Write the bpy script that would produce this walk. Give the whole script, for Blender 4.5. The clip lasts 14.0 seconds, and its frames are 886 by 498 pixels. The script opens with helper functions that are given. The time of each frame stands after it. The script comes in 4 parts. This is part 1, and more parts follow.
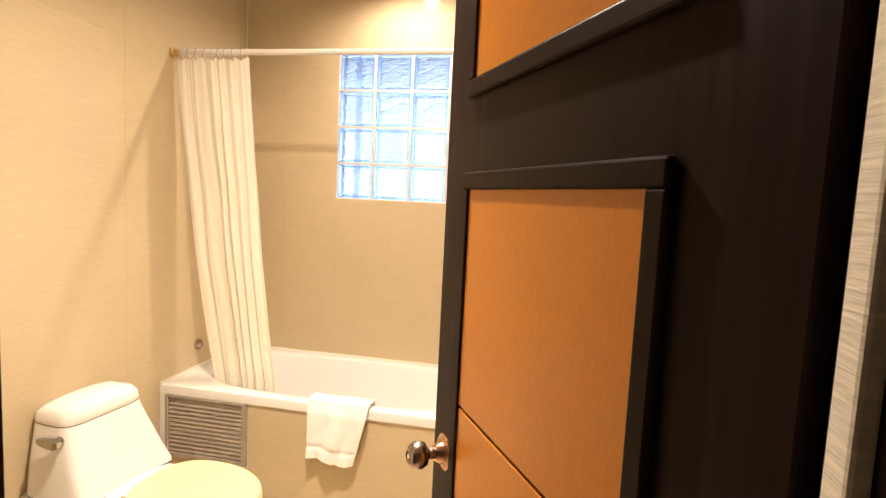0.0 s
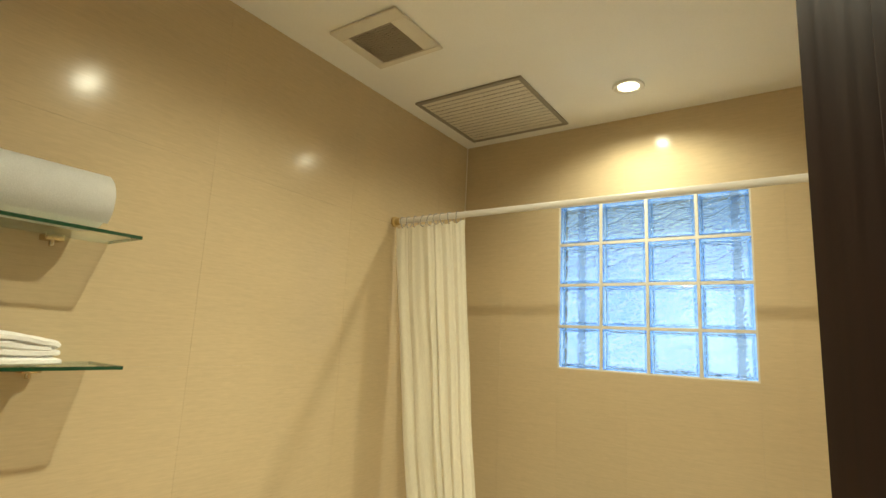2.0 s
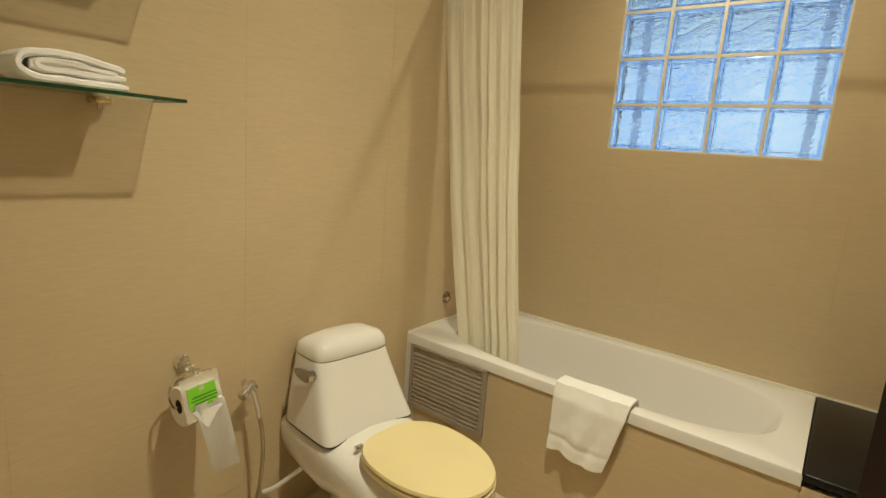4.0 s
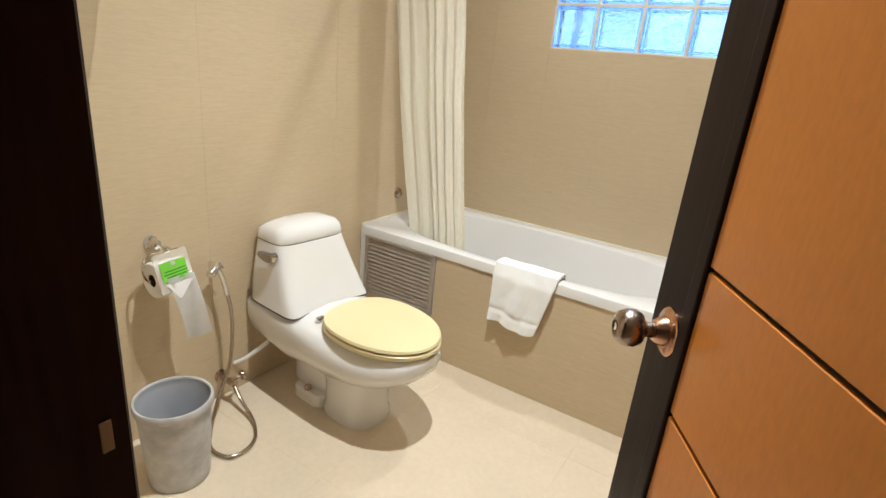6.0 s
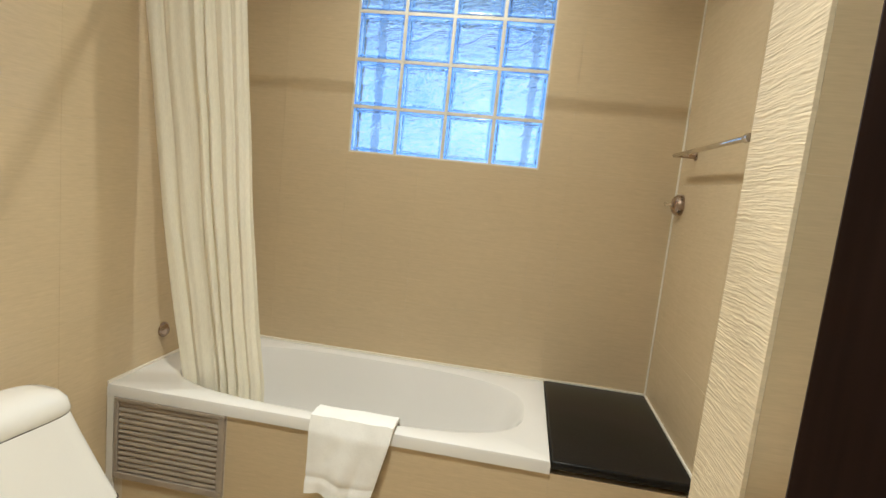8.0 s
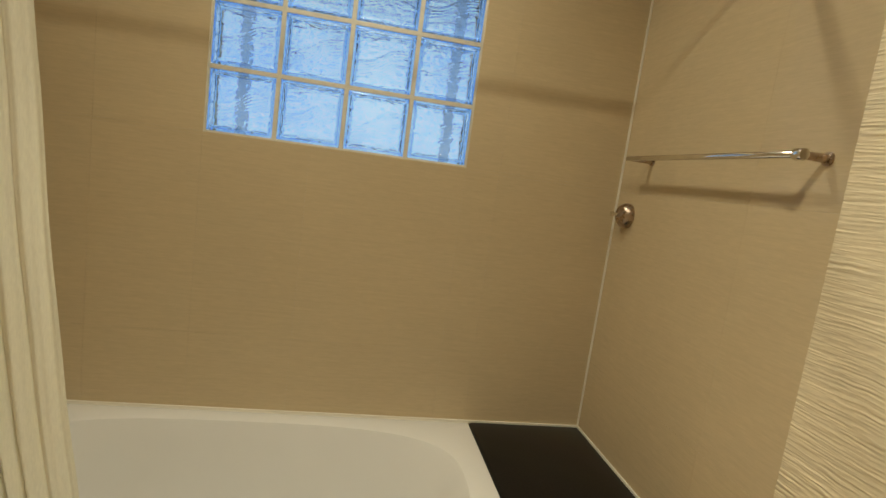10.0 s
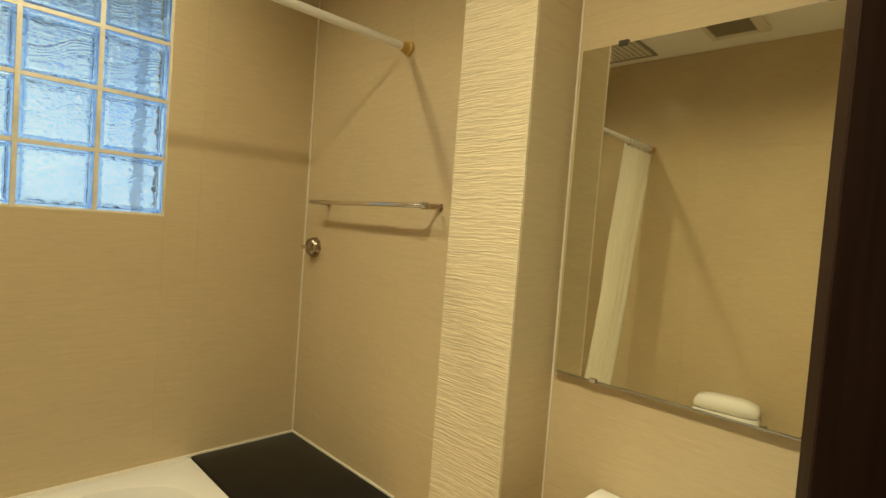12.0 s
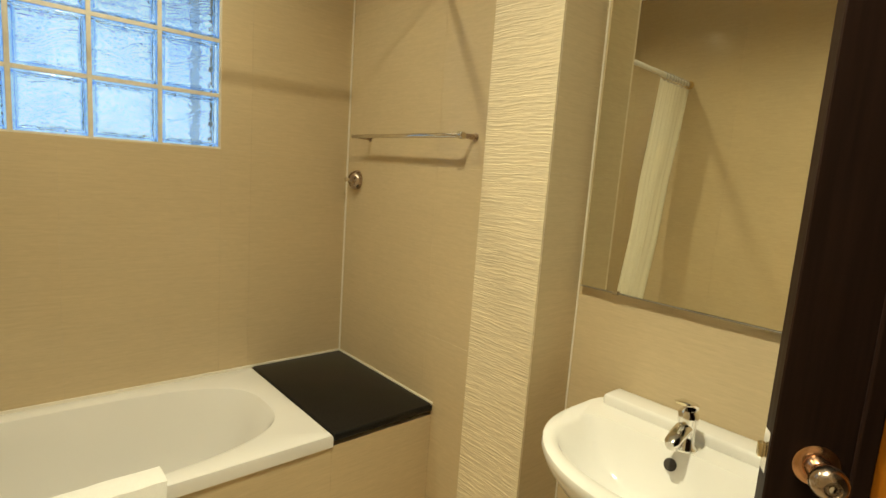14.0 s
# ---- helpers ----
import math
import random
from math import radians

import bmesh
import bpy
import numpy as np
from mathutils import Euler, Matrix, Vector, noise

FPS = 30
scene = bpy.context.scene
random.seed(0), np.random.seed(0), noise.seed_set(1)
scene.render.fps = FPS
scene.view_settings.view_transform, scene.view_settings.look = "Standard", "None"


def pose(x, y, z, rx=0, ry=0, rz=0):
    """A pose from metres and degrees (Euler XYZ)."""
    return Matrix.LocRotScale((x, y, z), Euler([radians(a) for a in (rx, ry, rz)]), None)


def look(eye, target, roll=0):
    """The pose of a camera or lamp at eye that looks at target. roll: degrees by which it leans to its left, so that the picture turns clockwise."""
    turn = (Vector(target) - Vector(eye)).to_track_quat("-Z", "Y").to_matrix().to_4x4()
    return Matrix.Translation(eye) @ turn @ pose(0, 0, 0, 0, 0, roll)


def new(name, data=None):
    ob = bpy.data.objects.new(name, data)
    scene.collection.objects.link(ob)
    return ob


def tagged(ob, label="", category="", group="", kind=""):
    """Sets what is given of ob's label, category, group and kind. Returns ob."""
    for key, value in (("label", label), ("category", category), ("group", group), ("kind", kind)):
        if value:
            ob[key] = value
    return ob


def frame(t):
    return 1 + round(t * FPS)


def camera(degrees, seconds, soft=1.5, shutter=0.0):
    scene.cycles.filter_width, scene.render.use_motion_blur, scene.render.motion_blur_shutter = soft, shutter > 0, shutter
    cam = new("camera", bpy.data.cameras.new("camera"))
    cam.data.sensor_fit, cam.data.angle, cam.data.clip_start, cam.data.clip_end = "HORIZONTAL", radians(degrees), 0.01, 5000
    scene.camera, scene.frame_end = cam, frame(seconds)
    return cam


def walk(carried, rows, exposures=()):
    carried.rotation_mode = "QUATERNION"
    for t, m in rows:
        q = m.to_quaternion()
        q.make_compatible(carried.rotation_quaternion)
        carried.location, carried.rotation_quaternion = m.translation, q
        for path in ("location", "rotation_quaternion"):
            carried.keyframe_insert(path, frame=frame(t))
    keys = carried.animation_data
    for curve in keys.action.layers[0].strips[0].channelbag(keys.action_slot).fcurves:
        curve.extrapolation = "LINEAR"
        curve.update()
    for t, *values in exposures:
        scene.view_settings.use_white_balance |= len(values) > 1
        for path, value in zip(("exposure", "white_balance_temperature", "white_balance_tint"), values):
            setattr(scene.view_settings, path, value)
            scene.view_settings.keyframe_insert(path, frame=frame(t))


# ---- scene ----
cam = camera(80.4, 14.0, soft=1.5)
PATH = [
    (0, (0.072, 0.132, 1.351), (-0.295, 2.09, 1.164), 2.8),
    (0.5, (-0.017, 0.263, 1.365), (-0.555, 2.188, 1.295), 2.4),
    (1, (-0.047, 0.32, 1.416), (-0.716, 2.203, 1.483), 1.8),
    (1.5, (-0.047, 0.425, 1.433), (-0.931, 2.194, 1.73), 2.0),
    (2, (-0.099, 0.48, 1.429), (-1.214, 2.105, 1.772), 2.9),
    (2.5, (-0.173, 0.505, 1.386), (-1.431, 2.055, 1.505), 4.2),
    (3, (-0.175, 0.524, 1.327), (-1.457, 2.053, 1.187), 4.8),
    (5.5, (-0.02, 0.336, 1.226), (-1.068, 1.944, 0.666), 4.9),
    (6, (-0.005, 0.33, 1.21), (-0.985, 1.943, 0.551), 5.5),
    (6.5, (-0.062, 0.384, 1.223), (-0.935, 2.075, 0.608), 6.2),
    (7, (-0.15, 0.475, 1.231), (-0.857, 2.277, 0.725), 5.7),
    (7.5, (-0.209, 0.563, 1.262), (-0.684, 2.465, 0.863), 5.6),
    (8, (-0.268, 0.652, 1.244), (-0.557, 2.615, 0.991), 5.9),
    (10.5, (-0.651, 1.179, 1.302), (-0.052, 3.069, 1.037), 7.1),
    (11, (-0.711, 1.128, 1.313), (0.184, 2.902, 1.081), 5.8),
    (11.5, (-0.76, 1.021, 1.332), (0.435, 2.612, 1.131), 5.1),
    (12, (-0.805, 0.881, 1.36), (0.601, 2.3, 1.28), 4.3),
    (12.5, (-0.85, 0.816, 1.404), (0.586, 2.204, 1.501), 3.5),
    (13, (-0.877, 0.787, 1.385), (0.51, 2.226, 1.447), 3.7),
    (13.5, (-0.898, 0.78, 1.326), (0.435, 2.266, 1.207), 4.1),
    (14, (-0.897, 0.791, 1.298), (0.417, 2.272, 1.015), 4.1),
]
EXPOSURES = [
    (0.0, 0.28, 6700, 20),
    (0.5, 0.05, 6150, 10),
    (1.0, -0.11, 6100, 1),
    (1.5, -0.18, 6200, -2),
    (2.0, -0.45, 6520, -5),
    (2.5, -0.76, 6980, -3),
    (3.0, -1.08, 7250, -4),
    (5.5, -0.37, 5280, 9),
    (6.0, -0.27, 5080, 9),
    (6.5, -0.28, 4950, 9),
    (7.0, -0.42, 4850, 9),
    (7.5, -0.40, 5070, 7),
    (8.0, -0.50, 5440, 5),
    (10.5, -1.16, 6450, -2),
    (11.0, -1.12, 6700, -4),
    (11.5, -1.01, 7500, -4),
    (12.0, -0.82, 7600, -6),
    (12.5, -0.67, 6550, -7),
    (13.0, -0.54, 6150, -2),
    (13.5, -0.64, 6500, -3),
    (14.0, -0.71, 6920, -5),
]
walk(cam, [(t, look(eye, target, roll)) for t, eye, target, roll in PATH], EXPOSURES)

# ---- light ----
XL, XR, XM, YF, YD, ZC = -1.56, 0.30, 0.365, 2.80, 0.50, 2.47   # left wall, alcove wall, mirror wall, far wall, door wall, ceiling
LAMPS = [(-0.618, 2.490), (-0.54, 1.335)]
ZF = -0.06                                                       # floor
LAMP_SPILL, LAMP_BEAM = 46.0, 92.0
SKY_GLOW = 2.05

world = bpy.data.worlds.new("world")
scene.world = world
world.use_nodes = True
wn = world.node_tree.nodes
sky = wn.new("ShaderNodeTexSky")
sky.sky_type, sky.sun_disc, sky.sun_elevation, sky.sun_rotation = "NISHITA", False, radians(45), radians(120)
world.node_tree.links.new(sky.outputs[0], wn["Background"].inputs[0])
wn["Background"].inputs[1].default_value = 0.08

for (lx, ly), spill, beam in zip(LAMPS, (0.86, 1.75), (0.28, 1.65)):
    for watts, cone, blend in ((LAMP_SPILL * spill, 158, 0.65), (LAMP_BEAM * beam, 104, 1.0)):
        ld = bpy.data.lights.new("downlight_beam", "SPOT")
        ld.energy, ld.color, ld.shadow_soft_size = watts, (1.0, 0.885, 0.695), 0.024
        ld.spot_size, ld.spot_blend = radians(cone), blend
        lo = new("downlight_beam", ld)
        lo.location = (lx, ly, ZC - 0.012)


# ---- materials ----
def material(name, color, rough=0.5, metal=0.0, **kw):
    m = bpy.data.materials.new(name)
    m.use_nodes = True
    b = m.node_tree.nodes["Principled BSDF"]
    b.inputs["Base Color"].default_value = (*color, 1)
    b.inputs["Roughness"].default_value = rough
    b.inputs["Metallic"].default_value = metal
    for k, v in kw.items():
        b.inputs[k.replace("_", " ")].default_value = v
    return m


def bsdf(m):
    return m.node_tree.nodes["Principled BSDF"]


def vary(m, layers, rough_amount=0.0, object_random=0.0):
    """Mixes noise layers (scale xyz, amount, detail, bump) into colour and relief; coordinates are in metres."""
    nt = m.node_tree
    b = bsdf(m)
    base = b.inputs["Base Color"].default_value[:3]
    tex = nt.nodes.new("ShaderNodeNewGeometry")
    prev, normal, first = None, None, None
    for sc, amount, detail, bump in layers:
        mp = nt.nodes.new("ShaderNodeMapping")
        mp.inputs["Scale"].default_value = sc
        nt.links.new(tex.outputs["Position"], mp.inputs["Vector"])
        n = nt.nodes.new("ShaderNodeTexNoise")
        n.inputs["Scale"].default_value, n.inputs["Detail"].default_value = 1.0, detail
        nt.links.new(mp.outputs[0], n.inputs["Vector"])
        first = first or n
        if amount:
            mix = nt.nodes.new("ShaderNodeMix")
            mix.data_type, mix.blend_type = "RGBA", "MULTIPLY"
            mix.inputs[0].default_value = 1.0
            ramp = nt.nodes.new("ShaderNodeMapRange")
            ramp.inputs[1].default_value, ramp.inputs[2].default_value = 0.3, 0.7
            ramp.inputs[3].default_value, ramp.inputs[4].default_value = 1 - amount, 1 + amount
            nt.links.new(n.outputs[0], ramp.inputs[0])
            if prev is None:
                mix.inputs[6].default_value = (*base, 1)
            else:
                nt.links.new(prev, mix.inputs[6])
            nt.links.new(ramp.outputs[0], mix.inputs[7])
            prev = mix.outputs[2]
        if bump:
            bp = nt.nodes.new("ShaderNodeBump")
            bp.inputs["Strength"].default_value, bp.inputs["Distance"].default_value = 1.0, bump
            nt.links.new(n.outputs[0], bp.inputs["Height"])
            if normal is not None:
                nt.links.new(normal, bp.inputs["Normal"])
            normal = bp.outputs[0]
    if object_random:
        info = nt.nodes.new("ShaderNodeObjectInfo")
        ramp = nt.nodes.new("ShaderNodeMapRange")
        ramp.inputs[3].default_value, ramp.inputs[4].default_value = 1 - object_random, 1 + object_random
        nt.links.new(info.outputs["Random"], ramp.inputs[0])
        mix = nt.nodes.new("ShaderNodeMix")
        mix.data_type, mix.blend_type = "RGBA", "MULTIPLY"
        mix.inputs[0].default_value = 1.0
        if prev is None:
            mix.inputs[6].default_value = (*base, 1)
        else:
            nt.links.new(prev, mix.inputs[6])
        nt.links.new(ramp.outputs[0], mix.inputs[7])
        prev = mix.outputs[2]
    if prev is not None:
        nt.links.new(prev, b.inputs["Base Color"])
    if normal is not None:
        nt.links.new(normal, b.inputs["Normal"])
    if rough_amount and first:
        r = nt.nodes.new("ShaderNodeMapRange")
        r0 = b.inputs["Roughness"].default_value
        r.inputs[1].default_value, r.inputs[2].default_value = 0.3, 0.7
        r.inputs[3].default_value, r.inputs[4].default_value = r0 - rough_amount, r0 + rough_amount
        nt.links.new(first.outputs[0], r.inputs[0])
        nt.links.new(r.outputs[0], b.inputs["Roughness"])
    return m


WALL_TILE = vary(material("beige_wall_tile", (0.59, 0.476, 0.307), 0.16, Specular_IOR_Level=0.15),
                 [((9, 9, 150), 0.032, 3, 0.00006), ((30, 30, 460), 0.034, 2, 0.00002), ((38, 38, 85), 0.016, 3, 0.00014), ((2.2, 2.2, 2.6), 0.035, 3, 0.0009)], 0.0, 0.012)
GROUT = vary(material("cream_grout", (0.60, 0.52, 0.40), 0.8), [((60, 60, 60), 0.08, 2, 0.0003)])
SILICONE = material("cream_silicone", (0.82, 0.77, 0.66), 0.5)
FLOOR_TILE = vary(material("sandy_floor_tile", (0.72, 0.61, 0.445), 0.46),
                  [((5, 5, 5), 0.025, 4, 0.0), ((60, 60, 60), 0.03, 3, 0.0001), ((1.7, 1.7, 1.7), 0.03, 2, 0.0)], 0.0, 0.01)
RIB = vary(material("ribbed_cream_tile", (0.71, 0.605, 0.425), 0.55), [((9, 9, 90), 0.06, 3, 0.0006), ((60, 60, 300), 0.04, 2, 0.0003)])
PLASTER = vary(material("white_ceiling_paint", (0.89, 0.87, 0.82), 0.7), [((3, 3, 3), 0.02, 2, 0.0), ((180, 180, 180), 0.015, 2, 0.0002)])
PORCELAIN = vary(material("white_porcelain", (0.80, 0.78, 0.74), 0.10, Coat_Weight=0.4), [((3, 3, 3), 0.015, 2, 0.0)])
ACRYLIC = vary(material("white_acrylic", (0.79, 0.77, 0.74), 0.16), [((2.5, 2.5, 2.5), 0.02, 2, 0.0)], 0.04)
SEAT = vary(material("cream_yellow_plastic", (0.80, 0.69, 0.385), 0.28), [((4, 4, 4), 0.03, 2, 0.0)])
SEAM = material("dark_seam", (0.045, 0.036, 0.028), 0.7)
GRANITE = vary(material("black_granite", (0.011, 0.010, 0.009), 0.3, Specular_IOR_Level=0.2), [((160, 160, 160), 0.35, 2, 0.0), ((5, 5, 5), 0.15, 2, 0.0)])
DARK_WOOD = vary(material("dark_stained_wood", (0.022, 0.0112, 0.0085), 0.45, Specular_IOR_Level=0.10), [((90, 90, 5), 0.22, 3, 0.0001), ((3, 3, 1), 0.18, 2, 0.0)], 0.06)
ORANGE_WOOD = vary(material("orange_veneer", (0.76, 0.275, 0.024), 0.34), [((3, 3, 2), 0.07, 3, 0.0), ((200, 200, 70), 0.045, 3, 0.00003)], 0.06)
CHROME = vary(material("chrome", (0.80, 0.78, 0.75), 0.10, 1.0), [((30, 30, 30), 0.05, 2, 0.0)])
STEEL = vary(material("tarnished_steel", (0.44, 0.345, 0.275), 0.27, 1.0), [((40, 40, 40), 0.12, 3, 0.0)], 0.06)
COPPER = vary(material("worn_copper_plate", (0.62, 0.36, 0.22), 0.22, 1.0), [((60, 60, 60), 0.15, 3, 0.0)], 0.05)
HOSE = material("steel_hose", (0.52, 0.45, 0.37), 0.25, 1.0)
BRASS = material("brass_clip", (0.70, 0.58, 0.38), 0.25, 1.0)
TERRY = vary(material("white_terry", (0.91, 0.90, 0.875), 0.95, Sheen_Weight=0.3), [((420, 420, 420), 0.05, 2, 0.0004), ((25, 25, 25), 0.02, 2, 0.0010)])
BAND = vary(material("white_flat_weave", (0.82, 0.80, 0.77), 0.85), [((600, 600, 200), 0.05, 2, 0.0004)])
CURTAIN = vary(material("ivory_curtain_fabric", (0.92, 0.88, 0.74), 0.85, Transmission_Weight=0.0, Subsurface_Weight=0.0), [((350, 350, 60), 0.04, 2, 0.0004), ((12, 12, 1.5), 0.03, 2, 0.0)])
# thin cloth lets part of the light through
nt = CURTAIN.node_tree
through_cloth = nt.nodes.new("ShaderNodeBsdfTranslucent")
through_cloth.inputs[0].default_value = (0.92, 0.87, 0.75, 1)
blend = nt.nodes.new("ShaderNodeMixShader")
blend.inputs[0].default_value = 0.10
nt.links.new(bsdf(CURTAIN).outputs[0], blend.inputs[1])
nt.links.new(through_cloth.outputs[0], blend.inputs[2])
nt.links.new(blend.outputs[0], nt.nodes["Material Output"].inputs[0])
ROD = material("white_rod", (0.78, 0.75, 0.70), 0.35)
FLANGE = material("yellowed_plastic", (0.55, 0.37, 0.13), 0.45)
LEVER = material("worn_grey_chrome", (0.42, 0.40, 0.38), 0.22, 1.0)
RING = material("clear_plastic_ring", (0.85, 0.83, 0.8), 0.15, Transmission_Weight=0.5)
LOUVRE = vary(material("grey_brown_plastic", (0.37, 0.315, 0.255), 0.5), [((20, 20, 20), 0.10, 3, 0.0)])
VENT_WHITE = vary(material("ivory_vent_plastic", (0.70, 0.65, 0.55), 0.5), [((8, 8, 8), 0.05, 2, 0.0)])
VENT_FRAME = material("grey_alloy_frame", (0.33, 0.30, 0.25), 0.45, 0.4)
VENT_DARK = material("dusty_dark_grid", (0.10, 0.08, 0.06), 0.8)
VENT_GRID = material("dusty_grid", (0.36, 0.31, 0.24), 0.6)
BIN = vary(material("grey_marbled_plastic", (0.47, 0.46, 0.44), 0.45), [((9, 9, 14), 0.22, 6, 0.0), ((40, 40, 40), 0.08, 3, 0.0)])
BIN_IN = vary(material("grey_plastic_lining", (0.33, 0.335, 0.35), 0.5), [((12, 12, 12), 0.06, 2, 0.0)])
PAPER = vary(material("toilet_paper", (0.84, 0.82, 0.78), 0.95), [((200, 200, 200), 0.03, 2, 0.0006)])
CARDBOARD = material("cardboard_core", (0.12, 0.08, 0.05), 0.9)
GREEN = material("green_card", (0.22, 0.62, 0.035), 0.4)
GREEN_INK = material("dark_green_ink", (0.02, 0.16, 0.02), 0.6)
CLEAR = material("clear_plastic_sleeve", (0.80, 0.76, 0.66), 0.25, Alpha=0.35)
MIRROR = material("mirror_silver", (0.82, 0.81, 0.71), 0.015, 1.0)
MIRROR_EDGE = material("dark_mirror_edge", (0.06, 0.05, 0.035), 0.4)
SHELF_GLASS = material("clear_shelf_glass", (0.42, 0.60, 0.46), 0.03, Alpha=0.22)
SHELF_EDGE = material("green_glass_edge", (0.008, 0.05, 0.022), 0.12)
SHELF_END = material("pale_glass_end", (0.34, 0.36, 0.20), 0.12, Alpha=0.55)
LAMP_ON = material("lit_lamp", (1, 1, 1), 0.5)
bsdf(LAMP_ON).inputs["Emission Color"].default_value = (1.0, 0.86, 0.62, 1)
bsdf(LAMP_ON).inputs["Emission Strength"].default_value = 14.0
LAMP_TRIM = material("white_lamp_trim", (0.8, 0.77, 0.7), 0.4)
HALL_WALL = vary(material("cream_hall_paint", (0.55, 0.47, 0.36), 0.7), [((4, 4, 4), 0.04, 3, 0.0)])
BRUSH = vary(material("pale_ribbed_strip", (0.85, 0.78, 0.66), 0.8), [((20, 20, 320), 0.12, 2, 0.0010)])
MORTAR = vary(material("pale_mortar", (0.70, 0.66, 0.57), 0.8), [((70, 70, 70), 0.06, 2, 0.0004)])

# blue-tinted glass with wavy cast relief
BLOCK = material("blue_glass_block", (0.80, 0.90, 1.0), 0.03, Transmission_Weight=1.0, IOR=1.45)
nt = BLOCK.node_tree
geo = nt.nodes.new("ShaderNodeNewGeometry")
mp = nt.nodes.new("ShaderNodeMapping")
mp.inputs["Scale"].default_value = (16, 10, 70)
nt.links.new(geo.outputs["Position"], mp.inputs["Vector"])
wv = nt.nodes.new("ShaderNodeTexNoise")
wv.inputs["Scale"].default_value, wv.inputs["Detail"].default_value, wv.inputs["Distortion"].default_value = 1.0, 2.0, 1.2
nt.links.new(mp.outputs[0], wv.inputs["Vector"])
bp = nt.nodes.new("ShaderNodeBump")
bp.inputs["Strength"].default_value, bp.inputs["Distance"].default_value = 1.0, 0.0055
nt.links.new(wv.outputs[0], bp.inputs["Height"])
nt.links.new(bp.outputs[0], bsdf(BLOCK).inputs["Normal"])

BLOCK_RIM = material("blue_glass_rim", (0.36, 0.58, 0.97), 0.12, Transmission_Weight=0.85, IOR=1.45)

BAR = material("frosted_blue_plastic", (0.32, 0.52, 0.95), 0.5, Alpha=0.32)
# bright overcast daylight behind the glass blocks
DAY = bpy.data.materials.new("daylight_backdrop")
DAY.use_nodes = True
nt = DAY.node_tree
nt.nodes.remove(bsdf(DAY))
em = nt.nodes.new("ShaderNodeEmission")
nt.links.new(em.outputs[0], nt.nodes["Material Output"].inputs[0])
em.inputs["Strength"].default_value = SKY_GLOW
geo = nt.nodes.new("ShaderNodeNewGeometry")
mp = nt.nodes.new("ShaderNodeMapping")
mp.inputs["Scale"].default_value = (11, 1, 17)
nt.links.new(geo.outputs["Position"], mp.inputs["Vector"])
nz = nt.nodes.new("ShaderNodeTexNoise")
nz.inputs["Scale"].default_value, nz.inputs["Detail"].default_value = 1.0, 2.0
nt.links.new(mp.outputs[0], nz.inputs["Vector"])
cr = nt.nodes.new("ShaderNodeValToRGB")
cr.color_ramp.elements[0].position, cr.color_ramp.elements[1].position = 0.40, 0.58
cr.color_ramp.elements[0].color, cr.color_ramp.elements[1].color = (0.22, 0.44, 0.90, 1), (0.80, 0.92, 1.0, 1)
nt.links.new(nz.outputs[0], cr.inputs[0])
# shade painted into the backdrop's colour: its upper part darkens with height
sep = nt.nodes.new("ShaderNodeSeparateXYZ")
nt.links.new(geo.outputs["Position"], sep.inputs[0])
top_shade = nt.nodes.new("ShaderNodeMapRange")
top_shade.interpolation_type = "SMOOTHSTEP"
top_shade.inputs[1].default_value, top_shade.inputs[2].default_value = 1.80, 2.40
top_shade.inputs[3].default_value, top_shade.inputs[4].default_value = 1.0, 0.30
nt.links.new(sep.outputs[2], top_shade.inputs[0])
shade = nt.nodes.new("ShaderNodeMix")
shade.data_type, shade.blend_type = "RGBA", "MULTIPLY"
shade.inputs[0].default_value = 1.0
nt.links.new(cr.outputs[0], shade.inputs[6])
nt.links.new(top_shade.outputs[0], shade.inputs[7])
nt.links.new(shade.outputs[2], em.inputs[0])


# ---- mesh helpers ----
def mesh_of(name, bm, mat, smooth=False):
    me = bpy.data.meshes.new(name)
    bmesh.ops.recalc_face_normals(bm, faces=bm.faces)
    bm.to_mesh(me)
    bm.free()
    for m in (mat if isinstance(mat, (list, tuple)) else [mat]):
        me.materials.append(m)
    if smooth:
        me.polygons.foreach_set("use_smooth", [True] * len(me.polygons))
        me.set_sharp_from_angle(angle=radians(42))
    return me


def thing(name, bm, mat, label, category, smooth=False, kind="", group=""):
    ob = new(name, mesh_of(name, bm, mat, smooth))
    return tagged(ob, label, category, group, kind)


def empty(name, loc, label, category, group="", kind=""):
    ob = new(name)
    ob.location = loc
    ob.empty_display_size = 0.05
    return tagged(ob, label, category, group, kind)


def part(name, bm, mat, parent, label="", smooth=False):
    """A mesh given in world places, hung under its thing."""
    bm.transform(Matrix.Translation(-world_place(parent)))
    ob = new(name, mesh_of(name, bm, mat, smooth))
    ob.parent = parent
    return tagged(ob, label)


def world_place(ob):
    p = Vector((0, 0, 0))
    while ob is not None:
        p += ob.location
        ob = ob.parent
    return p


def box(bm, x0, x1, y0, y1, z0, z1, bevel=0.0, seg=2):
    r = bmesh.ops.create_cube(bm, size=1.0)
    vs = r["verts"]
    for v in vs:
        v.co = Vector((x0 + (v.co.x + 0.5) * (x1 - x0), y0 + (v.co.y + 0.5) * (y1 - y0), z0 + (v.co.z + 0.5) * (z1 - z0)))
    if bevel:
        es = list({e for v in vs for e in v.link_edges})
        bmesh.ops.bevel(bm, geom=es, offset=bevel, segments=seg, profile=0.5, affect="EDGES")
    return bm


def boxbm(*a, **k):
    return box(bmesh.new(), *a, **k)


